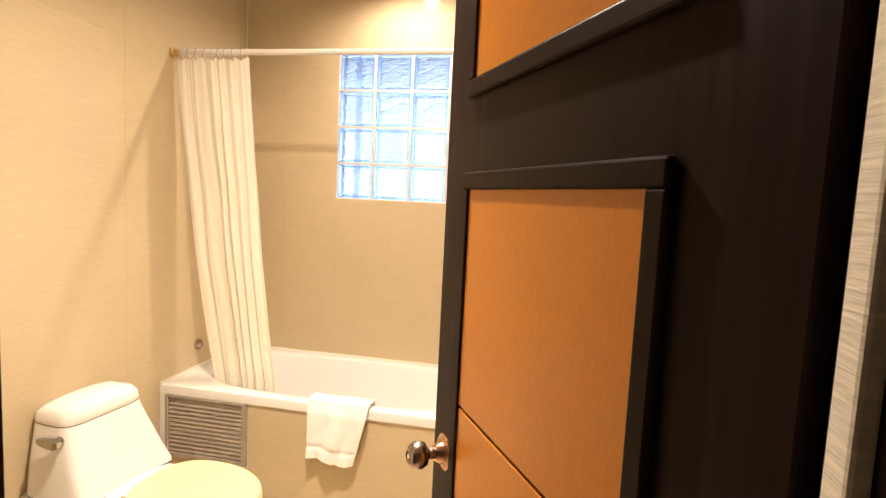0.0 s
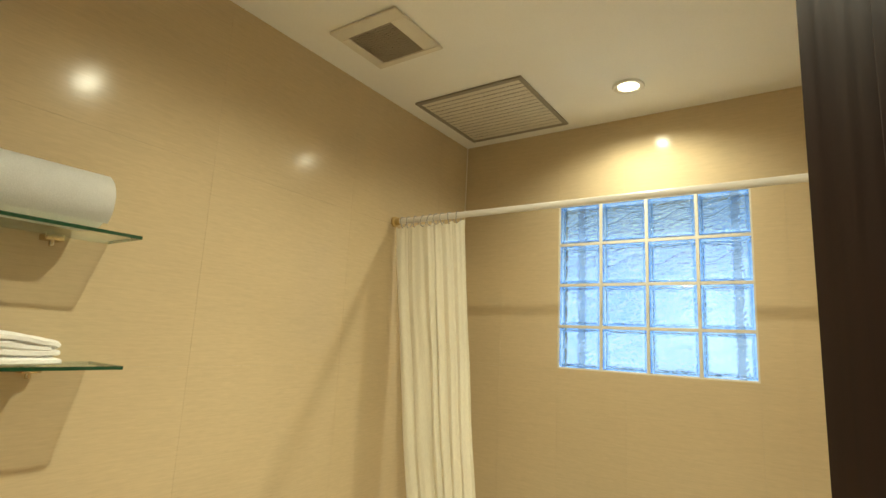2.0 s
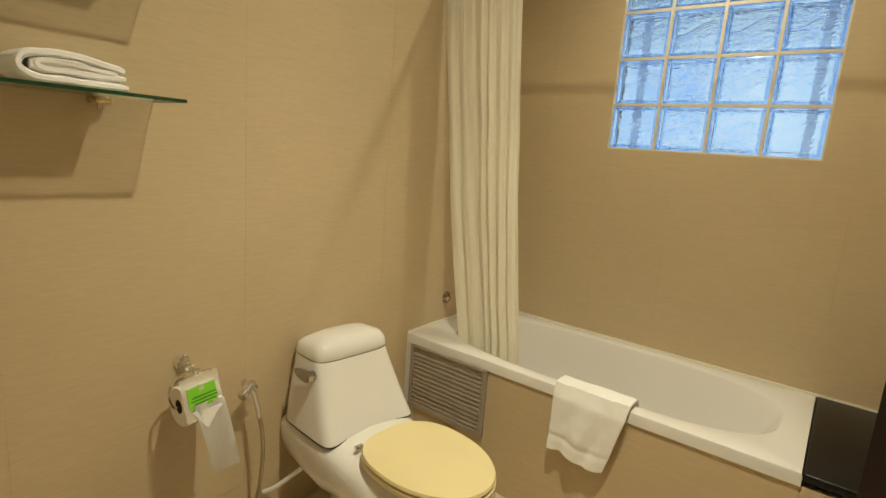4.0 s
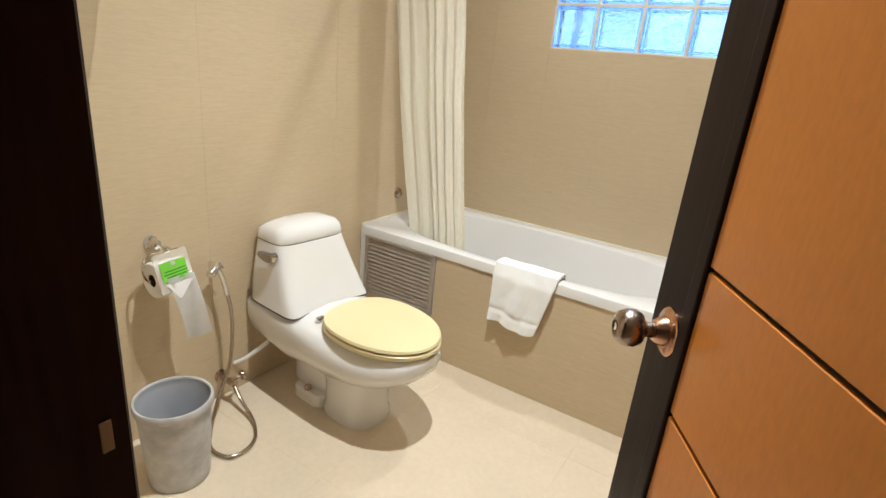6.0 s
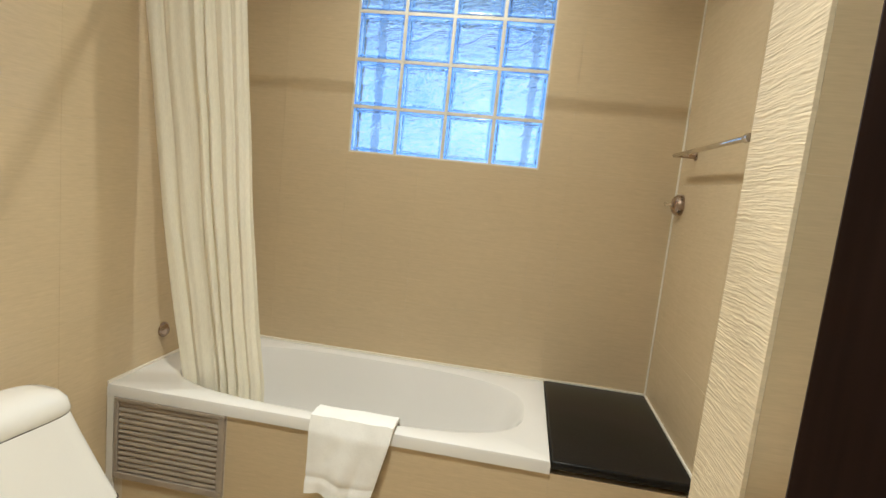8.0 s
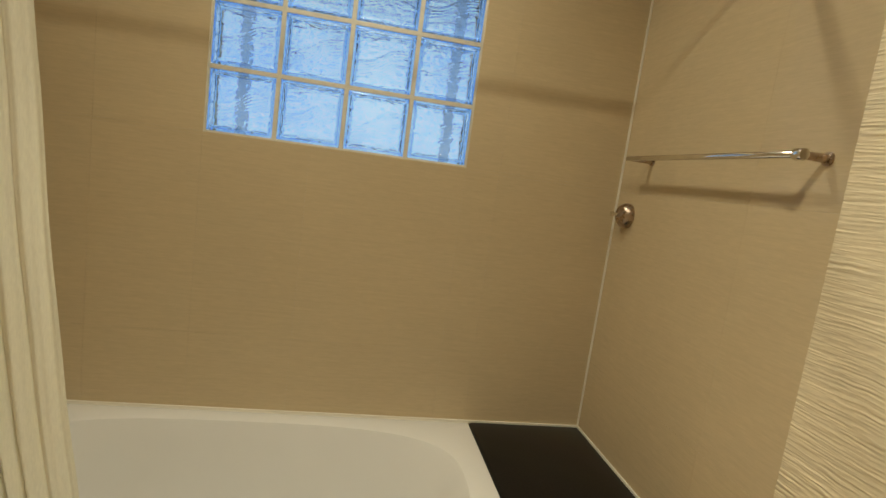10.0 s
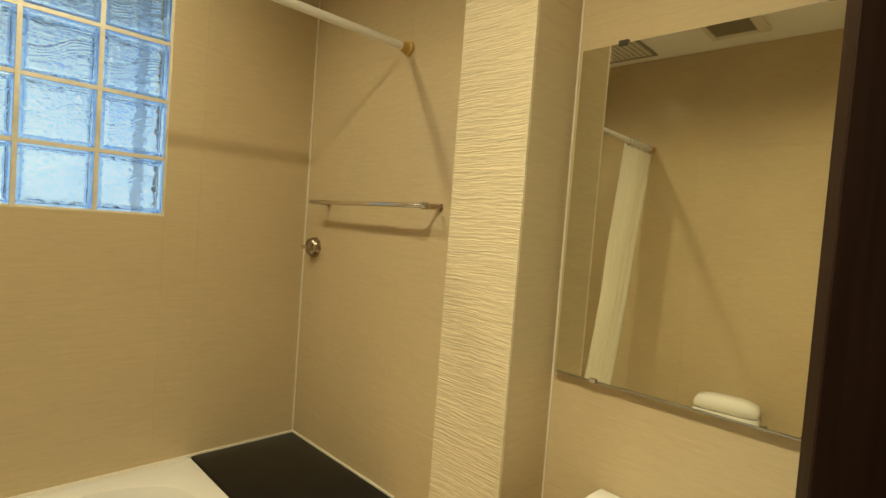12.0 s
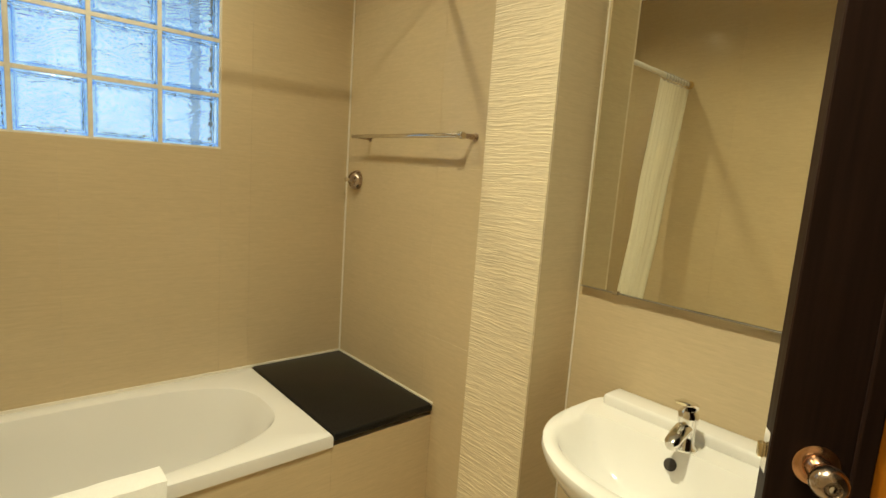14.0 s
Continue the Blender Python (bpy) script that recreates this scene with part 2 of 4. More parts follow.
def loft(rings, cap0=True, cap1=True, bm=None, closed=True):
    bm = bm or bmesh.new()
    rows = [[bm.verts.new(p) for p in r] for r in rings]
    n = len(rows[0])
    for a, b in zip(rows, rows[1:]):
        for i in range(n if closed else n - 1):
            j = (i + 1) % n
            bm.faces.new((a[i], a[j], b[j], b[i]))
    if cap0:
        bm.faces.new(rows[0][::-1])
    if cap1:
        bm.faces.new(rows[-1])
    return bm


def lathe(profile, place, axis=(0, 0, 1), n=28, bm=None, caps=True):
    """profile: (radius, height along the axis)"""
    q = Vector((0, 0, 1)).rotation_difference(Vector(axis)).to_matrix()
    rings = [[Vector(place) + q @ Vector((max(r, 1e-4) * math.cos(2 * math.pi * i / n), max(r, 1e-4) * math.sin(2 * math.pi * i / n), h)) for i in range(n)] for r, h in profile]
    return loft(rings, caps, caps, bm)


def smooth_path(points, steps=10):
    pts = [Vector(p) for p in points]
    out = []
    for i in range(len(pts) - 1):
        p0, p1, p2, p3 = pts[max(i - 1, 0)], pts[i], pts[i + 1], pts[min(i + 2, len(pts) - 1)]
        for s in range(steps):
            t = s / steps
            out.append(0.5 * ((2 * p1) + (p2 - p0) * t + (2 * p0 - 5 * p1 + 4 * p2 - p3) * t * t + (3 * p1 - p0 - 3 * p2 + p3) * t ** 3))
    out.append(pts[-1])
    return out


def tube(points, radius, n=10, steps=10, ripple=0.0, bm=None):
    path = smooth_path(points, steps) if steps > 1 else [Vector(p) for p in points]
    rings = []
    up = Vector((0.13, 0.21, 0.97)).normalized()
    for i, p in enumerate(path):
        d = (path[min(i + 1, len(path) - 1)] - path[max(i - 1, 0)]).normalized()
        a = d.cross(up)
        if a.length < 1e-3:
            a = d.cross(Vector((1, 0, 0)))
        a.normalize()
        b = d.cross(a)
        r = radius * (1 + ripple * (i % 2))
        rings.append([p + r * (math.cos(2 * math.pi * k / n) * a + math.sin(2 * math.pi * k / n) * b) for k in range(n)])
    return loft(rings, True, True, bm)


def rounded(x0, x1, y0, y1, z, e=4.0, n=40):
    """A superellipse ring lying level."""
    cx, cy, rx, ry = (x0 + x1) / 2, (y0 + y1) / 2, (x1 - x0) / 2, (y1 - y0) / 2
    out = []
    for i in range(n):
        a = 2 * math.pi * i / n
        c, s = math.cos(a), math.sin(a)
        out.append(Vector((cx + rx * math.copysign(abs(c) ** (2 / e), c), cy + ry * math.copysign(abs(s) ** (2 / e), s), z)))
    return out


# ---- the room ----
def structure(name, bm, mat, label, category="wall"):
    return thing(name, bm, mat, label, category, kind="structure")


WX0, WX1, WZ0, WZ1 = -1.028, -0.234, 1.330, 2.088     # window opening
JX = -0.385                                              # left jamb of the doorway
HX, HY = 0.222, 0.453                                    # door hinge
T = 0.12
floor = structure("floor", boxbm(XL - T, XM + T, YD - 0.02, YF + T, ZF - 0.10, ZF - 0.0015), GROUT, "sandy beige tiled bathroom floor", "floor")
structure("ceiling", boxbm(XL - T, XM + T, YD - T, YF + T, ZC, ZC + 0.1), PLASTER, "smooth white painted ceiling", "ceiling")
wall_left = structure("wall_west", boxbm(XL - T, XL - 0.0007, YD - T, YF + T, ZF - 0.1, ZC), GROUT, "beige wall covered with large linen-textured tiles")
wall_alcove = structure("wall_east", boxbm(XR + 0.0007, XR + T, 1.70, YF + T, ZF - 0.1, ZC), GROUT, "beige tiled wall at the end of the bath")
wall_mirror = structure("wall_basin", boxbm(XM + 0.0007, XM + T, YD - T, 1.70, ZF - 0.1, ZC), GROUT, "beige tiled wall behind the washbasin")
bm = bmesh.new()
box(bm, XL - T, WX0, YF + 0.0007, YF + T, ZF - 0.1, ZC)
box(bm, WX1, XR + T, YF + 0.0007, YF + T, ZF - 0.1, ZC)
box(bm, WX0, WX1, YF + 0.0007, YF + T, ZF - 0.1, WZ0)
box(bm, WX0, WX1, YF + 0.0007, YF + T, WZ1, ZC)
wall_far = structure("wall_north", bm, GROUT, "beige tiled wall with a glass block window")
bm = bmesh.new()
box(bm, XL, JX - 0.06, YD - T, YD, ZF - 0.1, ZC)
box(bm, HX + 0.05, XM + 0.0007, YD - T, YD, ZF - 0.1, ZC)
box(bm, JX - 0.06, HX + 0.05, YD - T, YD, 2.12, ZC)
structure("wall_south", bm, HALL_WALL, "cream wall round the bathroom doorway")

# tiles, each with its own edge; sizes in metres
tile_meshes = {}


def tile_box(w, h, d, mat, name):
    key = (round(w, 3), round(h, 3), mat.name)
    if key not in tile_meshes:
        bm = bmesh.new()
        v = [(-w / 2, -h / 2), (w / 2, -h / 2), (w / 2, h / 2), (-w / 2, h / 2)]
        e = 0.0003
        v2 = [(x - math.copysign(e, x), y - math.copysign(e, y)) for x, y in v]
        loft([[(x, y, 0) for x, y in v], [(x, y, d - e) for x, y in v], [(x, y, d) for x, y in v2]], bm=bm)
        tile_meshes[key] = mesh_of(name, bm, mat)
    return tile_meshes[key]


def tiles(parent, origin, ua, va, us, vs, mat, depth, name="tile", gap=0.0004, skip=None):
    """Lays tiles between the joints us, vs on the plane at origin spanned by ua, va."""
    ua, va = Vector(ua), Vector(va)
    na = ua.cross(va)
    rot = Matrix((ua, va, na)).transposed().to_4x4()
    for a, b in zip(us, us[1:]):
        for c, d in zip(vs, vs[1:]):
            if skip and skip(a, b, c, d):
                continue
            ob = new(name, tile_box(b - a - gap, d - c - gap, depth, mat, name))
            p = Vector(origin) + ua * (a + b) / 2 + va * (c + d) / 2
            ob.parent = parent
            ob.matrix_basis = Matrix.Translation(p) @ rot


def steps_between(a, b, first, size):
    out, x = [a], first
    while x < b - 0.02:
        if x > a + 0.02:
            out.append(x)
        x += size
    return out + [b]


ZS = [ZF, 0.12, 0.72, 1.32, 1.92, ZC]
tiles(wall_left, (XL - 0.0007, 0, 0), (0, 1, 0), (0, 0, 1), steps_between(YD, YF, 0.75, 0.6), ZS, WALL_TILE, 0.0007)
US = sorted(steps_between(XL, XR, -1.322, 0.6) + [WX0, WX1])
US = [u for i, u in enumerate(US) if i == 0 or u - US[i - 1] > 0.001]
VS = sorted(ZS + [WZ0, WZ1])
tiles(wall_far, (0, YF + 0.0007, 0), (1, 0, 0), (0, 0, 1), US, VS, WALL_TILE, 0.0007,
      skip=lambda a, b, c, d: a >= WX0 - 1e-4 and b <= WX1 + 1e-4 and c >= WZ0 - 1e-4 and d <= WZ1 + 1e-4)
tiles(wall_alcove, (XR + 0.0007, 0, 0), (0, -1, 0), (0, 0, 1), [-YF, -2.2, -1.86], ZS, WALL_TILE, 0.0007)
tiles(wall_mirror, (XM + 0.0007, 0, 0), (0, -1, 0), (0, 0, 1), [-1.626, -1.03, -YD], ZS, WALL_TILE, 0.0007)
tiles(floor, (0, 0, ZF - 0.0015), (1, 0, 0), (0, 1, 0), steps_between(XL, XM, -0.96, 0.6), steps_between(YD, 2.1405, 0.70, 0.6), FLOOR_TILE, 0.0015)

# pale grout lines in the corners
TY0 = 2.132                                              # front of the bath
PY0C = 1.624
bm = bmesh.new()
box(bm, XR - 0.006, XR - 0.0005, YF - 0.006, YF - 0.0005, 0.4805, ZC)
box(bm, XL + 0.0005, XL + 0.004, YF - 0.004, YF - 0.0005, 0.4805, ZC)
box(bm, XM - 0.004, XM - 0.0005, PY0C - 0.004, PY0C - 0.0005, ZF, ZC)
box(bm, XL + 0.002, XR - 0.002, YF - 0.0065, YF - 0.0006, 0.4705, 0.4800)
box(bm, XL + 0.0006, XL + 0.0065, TY0 + 0.002, YF - 0.007, 0.4705, 0.4800)
box(bm, XR - 0.0065, XR - 0.0006, TY0 + 0.002, YF - 0.007, 0.4705, 0.4800)
structure("trim_corner", bm, SILICONE, "pale grout line in the wall corner", "trim")

# ribbed pillar
PX, PY0, PY1 = 0.174, 1.624, 1.856
pillar = structure("wall_pillar", boxbm(PX + 0.012, XM + 0.02, PY0 + 0.0007, PY1, ZF - 0.05, ZC), GROUT, "square pillar faced with ribbed cream tiles", "pillar")
bm = bmesh.new()
ny, nz = 36, 1500
grid = []
for k in range(nz + 1):
    z = ZF + (ZC - ZF) * k / nz
    row = []
    for i in range(ny + 1):
        y = PY0 + (PY1 - PY0) * i / ny
        zz = z + 0.0050 * noise.noise(Vector((y * 8, z * 6, 0.3))) + 0.0018 * noise.noise(Vector((y * 30, z * 25, 5.1)))
        v = 0.9 * noise.noise(Vector((y * 8, zz * 205, 2.0))) + 0.8 * noise.noise(Vector((y * 19, zz * 330, 7.0))) + 0.30 * noise.noise(Vector((y * 60, zz * 330, 4.0)))
        d = 0.00105 * max(-0.8, min(0.9, v))
        row.append(bm.verts.new((PX + 0.004 - d, y, z)))
    grid.append(row)
for a, b in zip(grid, grid[1:]):
    for i in range(ny):
        bm.faces.new((a[i], b[i], b[i + 1], a[i + 1]))
# close the sheet at the back so that it is a slab
r = bmesh.ops.extrude_face_region(bm, geom=bm.faces[:])
for v in r["geom"]:
    if isinstance(v, bmesh.types.BMVert):
        v.co.x = PX + 0.012
part("ribbed_facing", bm, RIB, pillar, "cream tile with rough horizontal ribs")
tiles(pillar, (PX + 0.004, PY0 + 0.0007, 0), (1, 0, 0), (0, 0, 1), [0.0087, XM - PX - 0.004], ZS, WALL_TILE, 0.0007)

# door frame
frame_ob = empty("door_frame", (JX - 0.03, YD - 0.06, 0), "dark stained wooden frame of the bathroom doorway", "door frame", kind="structure")
bm = bmesh.new()
box(bm, JX - 0.06, JX, YD - T - 0.012, YD + 0.002, ZF, 2.06, 0.003, 1)
part("left_jamb", bm, DARK_WOOD, frame_ob)
bm = bmesh.new()
box(bm, HX + 0.02, HX + 0.075, YD - T - 0.012, YD - 0.012, ZF, 2.06, 0.003, 1)
part("right_jamb", bm, DARK_WOOD, frame_ob)
part("head", boxbm(JX - 0.06, HX + 0.075, YD - T - 0.012, YD + 0.002, 2.06, 2.12, bevel=0.003, seg=1), DARK_WOOD, frame_ob)
part("strike_plate", boxbm(JX - 0.001, JX + 0.0012, 0.478, 0.487, 0.902, 0.930, bevel=0.0004, seg=1), VENT_FRAME, frame_ob, "small chrome strike plate")
part("seal_strip", boxbm(HX + 0.008, HX + 0.0205, 0.418, 0.442, ZF, 2.06, bevel=0.003, seg=2), BRUSH, frame_ob, "pale ribbed seal strip")

# dim hall behind the doorway
structure("hall_floor", boxbm(-1.7, 1.4, -1.4, YD - 0.02, ZF - 0.10, ZF), FLOOR_TILE, "plain beige hall floor", "floor")
structure("hall_ceiling", boxbm(-1.7, 1.4, -1.4, YD - T, ZC, ZC + 0.1), PLASTER, "white hall ceiling", "ceiling")
structure("wall_hall_back", boxbm(-1.7, 1.4, -1.5, -1.4, ZF - 0.1, ZC), HALL_WALL, "plain cream hall wall")
structure("wall_hall_west", boxbm(-1.8, -1.7, -1.5, YD - T, ZF - 0.1, ZC), HALL_WALL, "plain cream hall wall")
structure("wall_hall_east", boxbm(1.4, 1.5, -1.5, YD - T, ZF - 0.1, ZC), HALL_WALL, "plain cream hall wall")
structure("wall_hall_front", boxbm(XM + 0.0007, 1.4, YD - T - 0.1, YD - T, ZF - 0.1, ZC), HALL_WALL, "plain cream hall wall")

# ---- glass block window ----
window = empty("window_1", ((WX0 + WX1) / 2, YF + 0.05, WZ0), "four by four window of bluish wavy glass blocks", "window", kind="structure")
pw, ph = (WX1 - WX0) / 4, (WZ1 - WZ0) / 4
bm = bmesh.new()
J = 0.0062
for i in range(5):
    x = WX0 + i * pw
    x0, x1 = (x, x + J) if i == 0 else (x - J, x) if i == 4 else (x - J, x + J)
    box(bm, x0, x1, YF + 0.004, YF + 0.084, WZ0, WZ1)
for k in range(5):
    z = WZ0 + k * ph
    z0, z1 = (z, z + J) if k == 0 else (z - J, z) if k == 4 else (z - J, z + J)
    for i in range(4):
        box(bm, WX0 + i * pw + J + 0.0003, WX0 + (i + 1) * pw - J - 0.0003, YF + 0.0045, YF + 0.0835, z0, z1)
part("mortar_joints", bm, MORTAR, window, "pale mortar joints")


def glass_block():
    """A hollow pressed glass block: bevelled rim, sunken wavy faces, an air space inside."""
    hx, hz, hy = pw / 2 - J - 0.0008, ph / 2 - J - 0.0008, 0.037
    bm = bmesh.new()

    def relief(x, z, k):
        """Two S-shaped grooves with fine ripples between them and pebbled glass outside."""
        u, w = x / hx, z / hz
        sway = 0.30 * math.tanh(2.2 * u)
        lo, hi = w - (-0.32 + sway), w - (0.20 + sway)
        if lo > 0 and hi < 0:
            h = 0.0014 * math.sin(58 * (w - sway) + 5 * noise.noise(Vector((u * 2, w * 3, 1))))
        else:
            h = 0.0022 * noise.noise(Vector((u * 7.5, w * 7.5, 3.7)))
        h -= 0.0022 * (math.exp(-(lo / 0.035) ** 2) + math.exp(-(hi / 0.035) ** 2))
        return h * k

    def shell(hx, hz, hy, rim, sink):
        n = 60
        for s in (-1, 1):
            rows = []
            for a in range(n + 1):
                row = []
                for b in range(n + 1):
                    x, z = -hx + 2 * hx * a / n, -hz + 2 * hz * b / n
                    d = min(hx - abs(x), hz - abs(z))
                    k = max(0.0, min(1.0, (d - rim * 0.35) / rim))
                    k = k * k * (3 - 2 * k)
                    edge = 0.004 * max(0.0, 1 - d / 0.005)
                    row.append(bm.verts.new((x, s * (hy - sink * k - edge) + relief(x, z, k) * (1 if s < 0 else 0.6), z)))
                rows.append(row)
            for a in range(n):
                for b in range(n):
                    bm.faces.new((rows[a][b], rows[a + 1][b], rows[a + 1][b + 1], rows[a][b + 1]))
            sides.append(rows)
        f, g = sides[-2], sides[-1]
        loop = [(a, 0) for a in range(n)] + [(n, b) for b in range(n)] + [(a, n) for a in range(n, 0, -1)] + [(0, b) for b in range(n, 0, -1)]
        for (a, b), (c, d) in zip(loop, loop[1:] + loop[:1]):
            bm.faces.new((f[a][b], f[c][d], g[c][d], g[a][b]))
    sides = []
    shell(hx, hz, hy, 0.014, 0.005)
    for fc in bm.faces:
        c = fc.calc_center_median()
        if min(hx - abs(c.x), hz - abs(c.z)) < 0.0080:
            fc.material_index = 1
    return mesh_of("glass_block", bm, [BLOCK, BLOCK_RIM], True)


gb = glass_block()
for i in range(4):
    for k in range(4):
        ob = new("glass_block", gb)
        ob.parent = window
        ob.matrix_basis = pose((i - 1.5) * pw, -0.0085, (k + 0.5) * ph, 0, 0, 0)
        ob.visible_shadow = False
for x in (WX0 + 0.42 * pw, WX0 + 3.68 * pw):
    bar = thing("window_bar", boxbm(x - 0.016, x + 0.016, YF + 0.100, YF + 0.118, WZ0 - 0.02, WZ1 + 0.02, bevel=0.003), BAR, "pale blue translucent upright bar behind the glass blocks", "window bar", group="bars outside the window")
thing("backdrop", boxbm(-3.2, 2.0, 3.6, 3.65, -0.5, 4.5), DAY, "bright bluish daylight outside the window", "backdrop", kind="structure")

# ---- ceiling fittings ----
for lx, ly in LAMPS:
    d = empty("ceiling_downlight", (lx, ly, ZC), "small round recessed ceiling downlight, switched on", "downlight", "recessed downlights")
    part("trim_ring", lathe([(0.040, -0.001), (0.060, -0.001), (0.062, -0.004), (0.058, -0.008), (0.042, -0.006), (0.040, -0.001)], (lx, ly, ZC), caps=False), LAMP_TRIM, d, smooth=True)
    ob = part("bulb", lathe([(0.0, -0.004), (0.030, -0.004), (0.040, -0.002)], (lx, ly, ZC), caps=False), LAMP_ON, d, "glowing warm bulb face")

v = empty("exhaust_vent", (-1.26, 1.755, ZC), "ivory square ceiling exhaust vent with a dusty grid", "ceiling vent")
x0, x1, y0, y1 = -1.405, -1.11, 1.615, 1.89
xi0, xi1, yi0, yi1 = -1.365, -1.175, 1.67, 1.862
bm = bmesh.new()
box(bm, x0, x1, y0, yi0, ZC - 0.012, ZC - 0.001, 0.003, 1)
box(bm, x0, x1, yi1, y1, ZC - 0.012, ZC - 0.001, 0.003, 1)
box(bm, x0, xi0, yi0 + 0.0005, yi1 - 0.0005, ZC - 0.0115, ZC - 0.001, 0.003, 1)
box(bm, xi1, x1, yi0 + 0.0005, yi1 - 0.0005, ZC - 0.0115, ZC - 0.001, 0.003, 1)
part("frame", bm, VENT_WHITE, v)
part("backing", boxbm(xi0, xi1, yi0, yi1, ZC - 0.0025, ZC - 0.001), VENT_DARK, v)
for i in range(17):
    y = yi0 + (i + 0.5) * (yi1 - yi0) / 17
    part("slat", boxbm(xi0, xi1, y - 0.0028, y + 0.0028, ZC - 0.009, ZC - 0.004), VENT_GRID, v)
bm = bmesh.new()
for i in range(1, 10):
    x = xi0 + i * (xi1 - xi0) / 10
    box(bm, x - 0.001, x + 0.001, yi0, yi1, ZC - 0.0082, ZC - 0.0045)
part("crossbars", bm, VENT_GRID, v)

v = empty("ceiling_grille", (-1.21, 2.46, ZC), "large ceiling air grille with fine slats and a grey frame", "ceiling grille")
x0, x1, y0, y1 = -1.475, -0.955, 2.205, 2.72
bm = bmesh.new()
w = 0.020
for a in ((x0, x1, y0, y0 + w), (x0, x1, y1 - w, y1), (x0, x0 + w, y0 + w, y1 - w), (x1 - w, x1, y0 + w, y1 - w)):
    box(bm, *a, ZC - 0.010, ZC - 0.001, 0.002, 1)
part("frame", bm, VENT_FRAME, v, "grey metal frame")
part("backing", boxbm(x0 + w, x1 - w, y0 + w, y1 - w, ZC - 0.0016, ZC - 0.0008), VENT_DARK, v)
for i in range(15):
    y = y0 + w + (i + 0.5) * (y1 - y0 - 2 * w) / 15
    part("slat", boxbm(x0 + w, x1 - w, y - 0.0130, y + 0.0130, ZC - 0.0075, ZC - 0.005, bevel=0.001, seg=1), VENT_WHITE, v)

# ---- bath ----
TX0, TX1, TY1, TZ = XL + 0.002, -0.105, YF - 0.002, 0.473
tub = empty("bathtub", ((TX0 + TX1) / 2, 2.45, 0), "white acrylic built-in bathtub", "bathtub")
n = 96
rect = []
for i in range(24):
    rect.append((TX0 + (TX1 - TX0) * i / 24, TY0))
for i in range(24):
    rect.append((TX1, TY0 + (TY1 - TY0) * i / 24))
for i in range(24):
    rect.append((TX1 - (TX1 - TX0) * i / 24, TY1))
for i in range(24):
    rect.append((TX0, TY1 - (TY1 - TY0) * i / 24))
ox0, ox1, oy0, oy1 = TX0 + 0.10, -0.185, 2.190, 2.735


def oval(x0, x1, y0, y1, z, e):
    cx, cy = (x0 + x1) / 2, (y0 + y1) / 2
    hx, hy = (TX1 - TX0) / 2, (TY1 - TY0) / 2
    mx, my = (TX0 + TX1) / 2, (TY0 + TY1) / 2
    out = []
    for px, py in rect:
        a, b = (px - mx) / hx, (py - my) / hy
        # square to superellipse
        s = (abs(a) ** e + abs(b) ** e) ** (-1 / e)
        out.append(Vector((cx + (x1 - x0) / 2 * a * s, cy + (y1 - y0) / 2 * b * s, z)))
    return out


def shrink(d, z):
    return [Vector((min(max(x, TX0 + d), TX1 - d), min(max(y, TY0 + d), TY1 - d), z)) for x, y in rect]


rings = [shrink(0.012, 0.432), shrink(0.0, 0.432), shrink(0.0, TZ - 0.012), shrink(0.003, TZ - 0.003), shrink(0.012, TZ)]
rings += [oval(ox0 - 0.012, ox1 + 0.012, oy0 - 0.012, oy1 + 0.012, TZ, 3.0), oval(ox0, ox1, oy0, oy1, TZ - 0.004, 3.0)]
for k, (ins, z) in enumerate([(0.008, 0.452), (0.03, 0.38), (0.055, 0.28), (0.085, 0.18), (0.12, 0.125), (0.17, 0.10)]):
    rings.append(oval(ox0 + ins, ox1 - ins * 1.7, oy0 + ins * 0.8, oy1 - ins * 0.8, z, 3.0))
part("rim", loft(rings[:7], False, False), ACRYLIC, tub, smooth=True)
part("basin", loft(rings[6:], False, True), ACRYLIC, tub, smooth=True)
part("drain", lathe([(0.0, 0.002), (0.022, 0.002), (0.026, 0.0005), (0.026, 0.0)], (-1.22, 2.45, 0.1005), caps=False), CHROME, tub, "round chrome drain", smooth=True)
apron = structure("bath_apron", boxbm(TX0, XR, TY0 + 0.009, TY0 + 0.07, ZF, 0.431), GROUT, "beige tiled apron below the bathtub rim", "bath panel")
tiles(apron, (0, TY0 + 0.009, 0), (1, 0, 0), (0, 0, 1), [-1.128, -0.105, XR - 0.001], [ZF, 0.4315], WALL_TILE, 0.0015)
tiles(apron, (0, TY0 + 0.009, 0), (1, 0, 0), (0, 0, 1), [XL + 0.06, -1.128], [ZF, 0.146], WALL_TILE, 0.0015)
bm = boxbm(TX1 + 0.001, XR - 0.001, TY0, TY1, 0.447, TZ + 0.001, bevel=0.008, seg=3)
thing("bath_end_slab", bm, GRANITE, "polished black granite slab at the end of the bath", "stone slab", smooth=True)
structure("slab_base", boxbm(TX1 + 0.004, XR - 0.001, TY0 + 0.071, TY1, ZF, 0.446), GROUT, "tiled base below the granite slab", "bath panel")

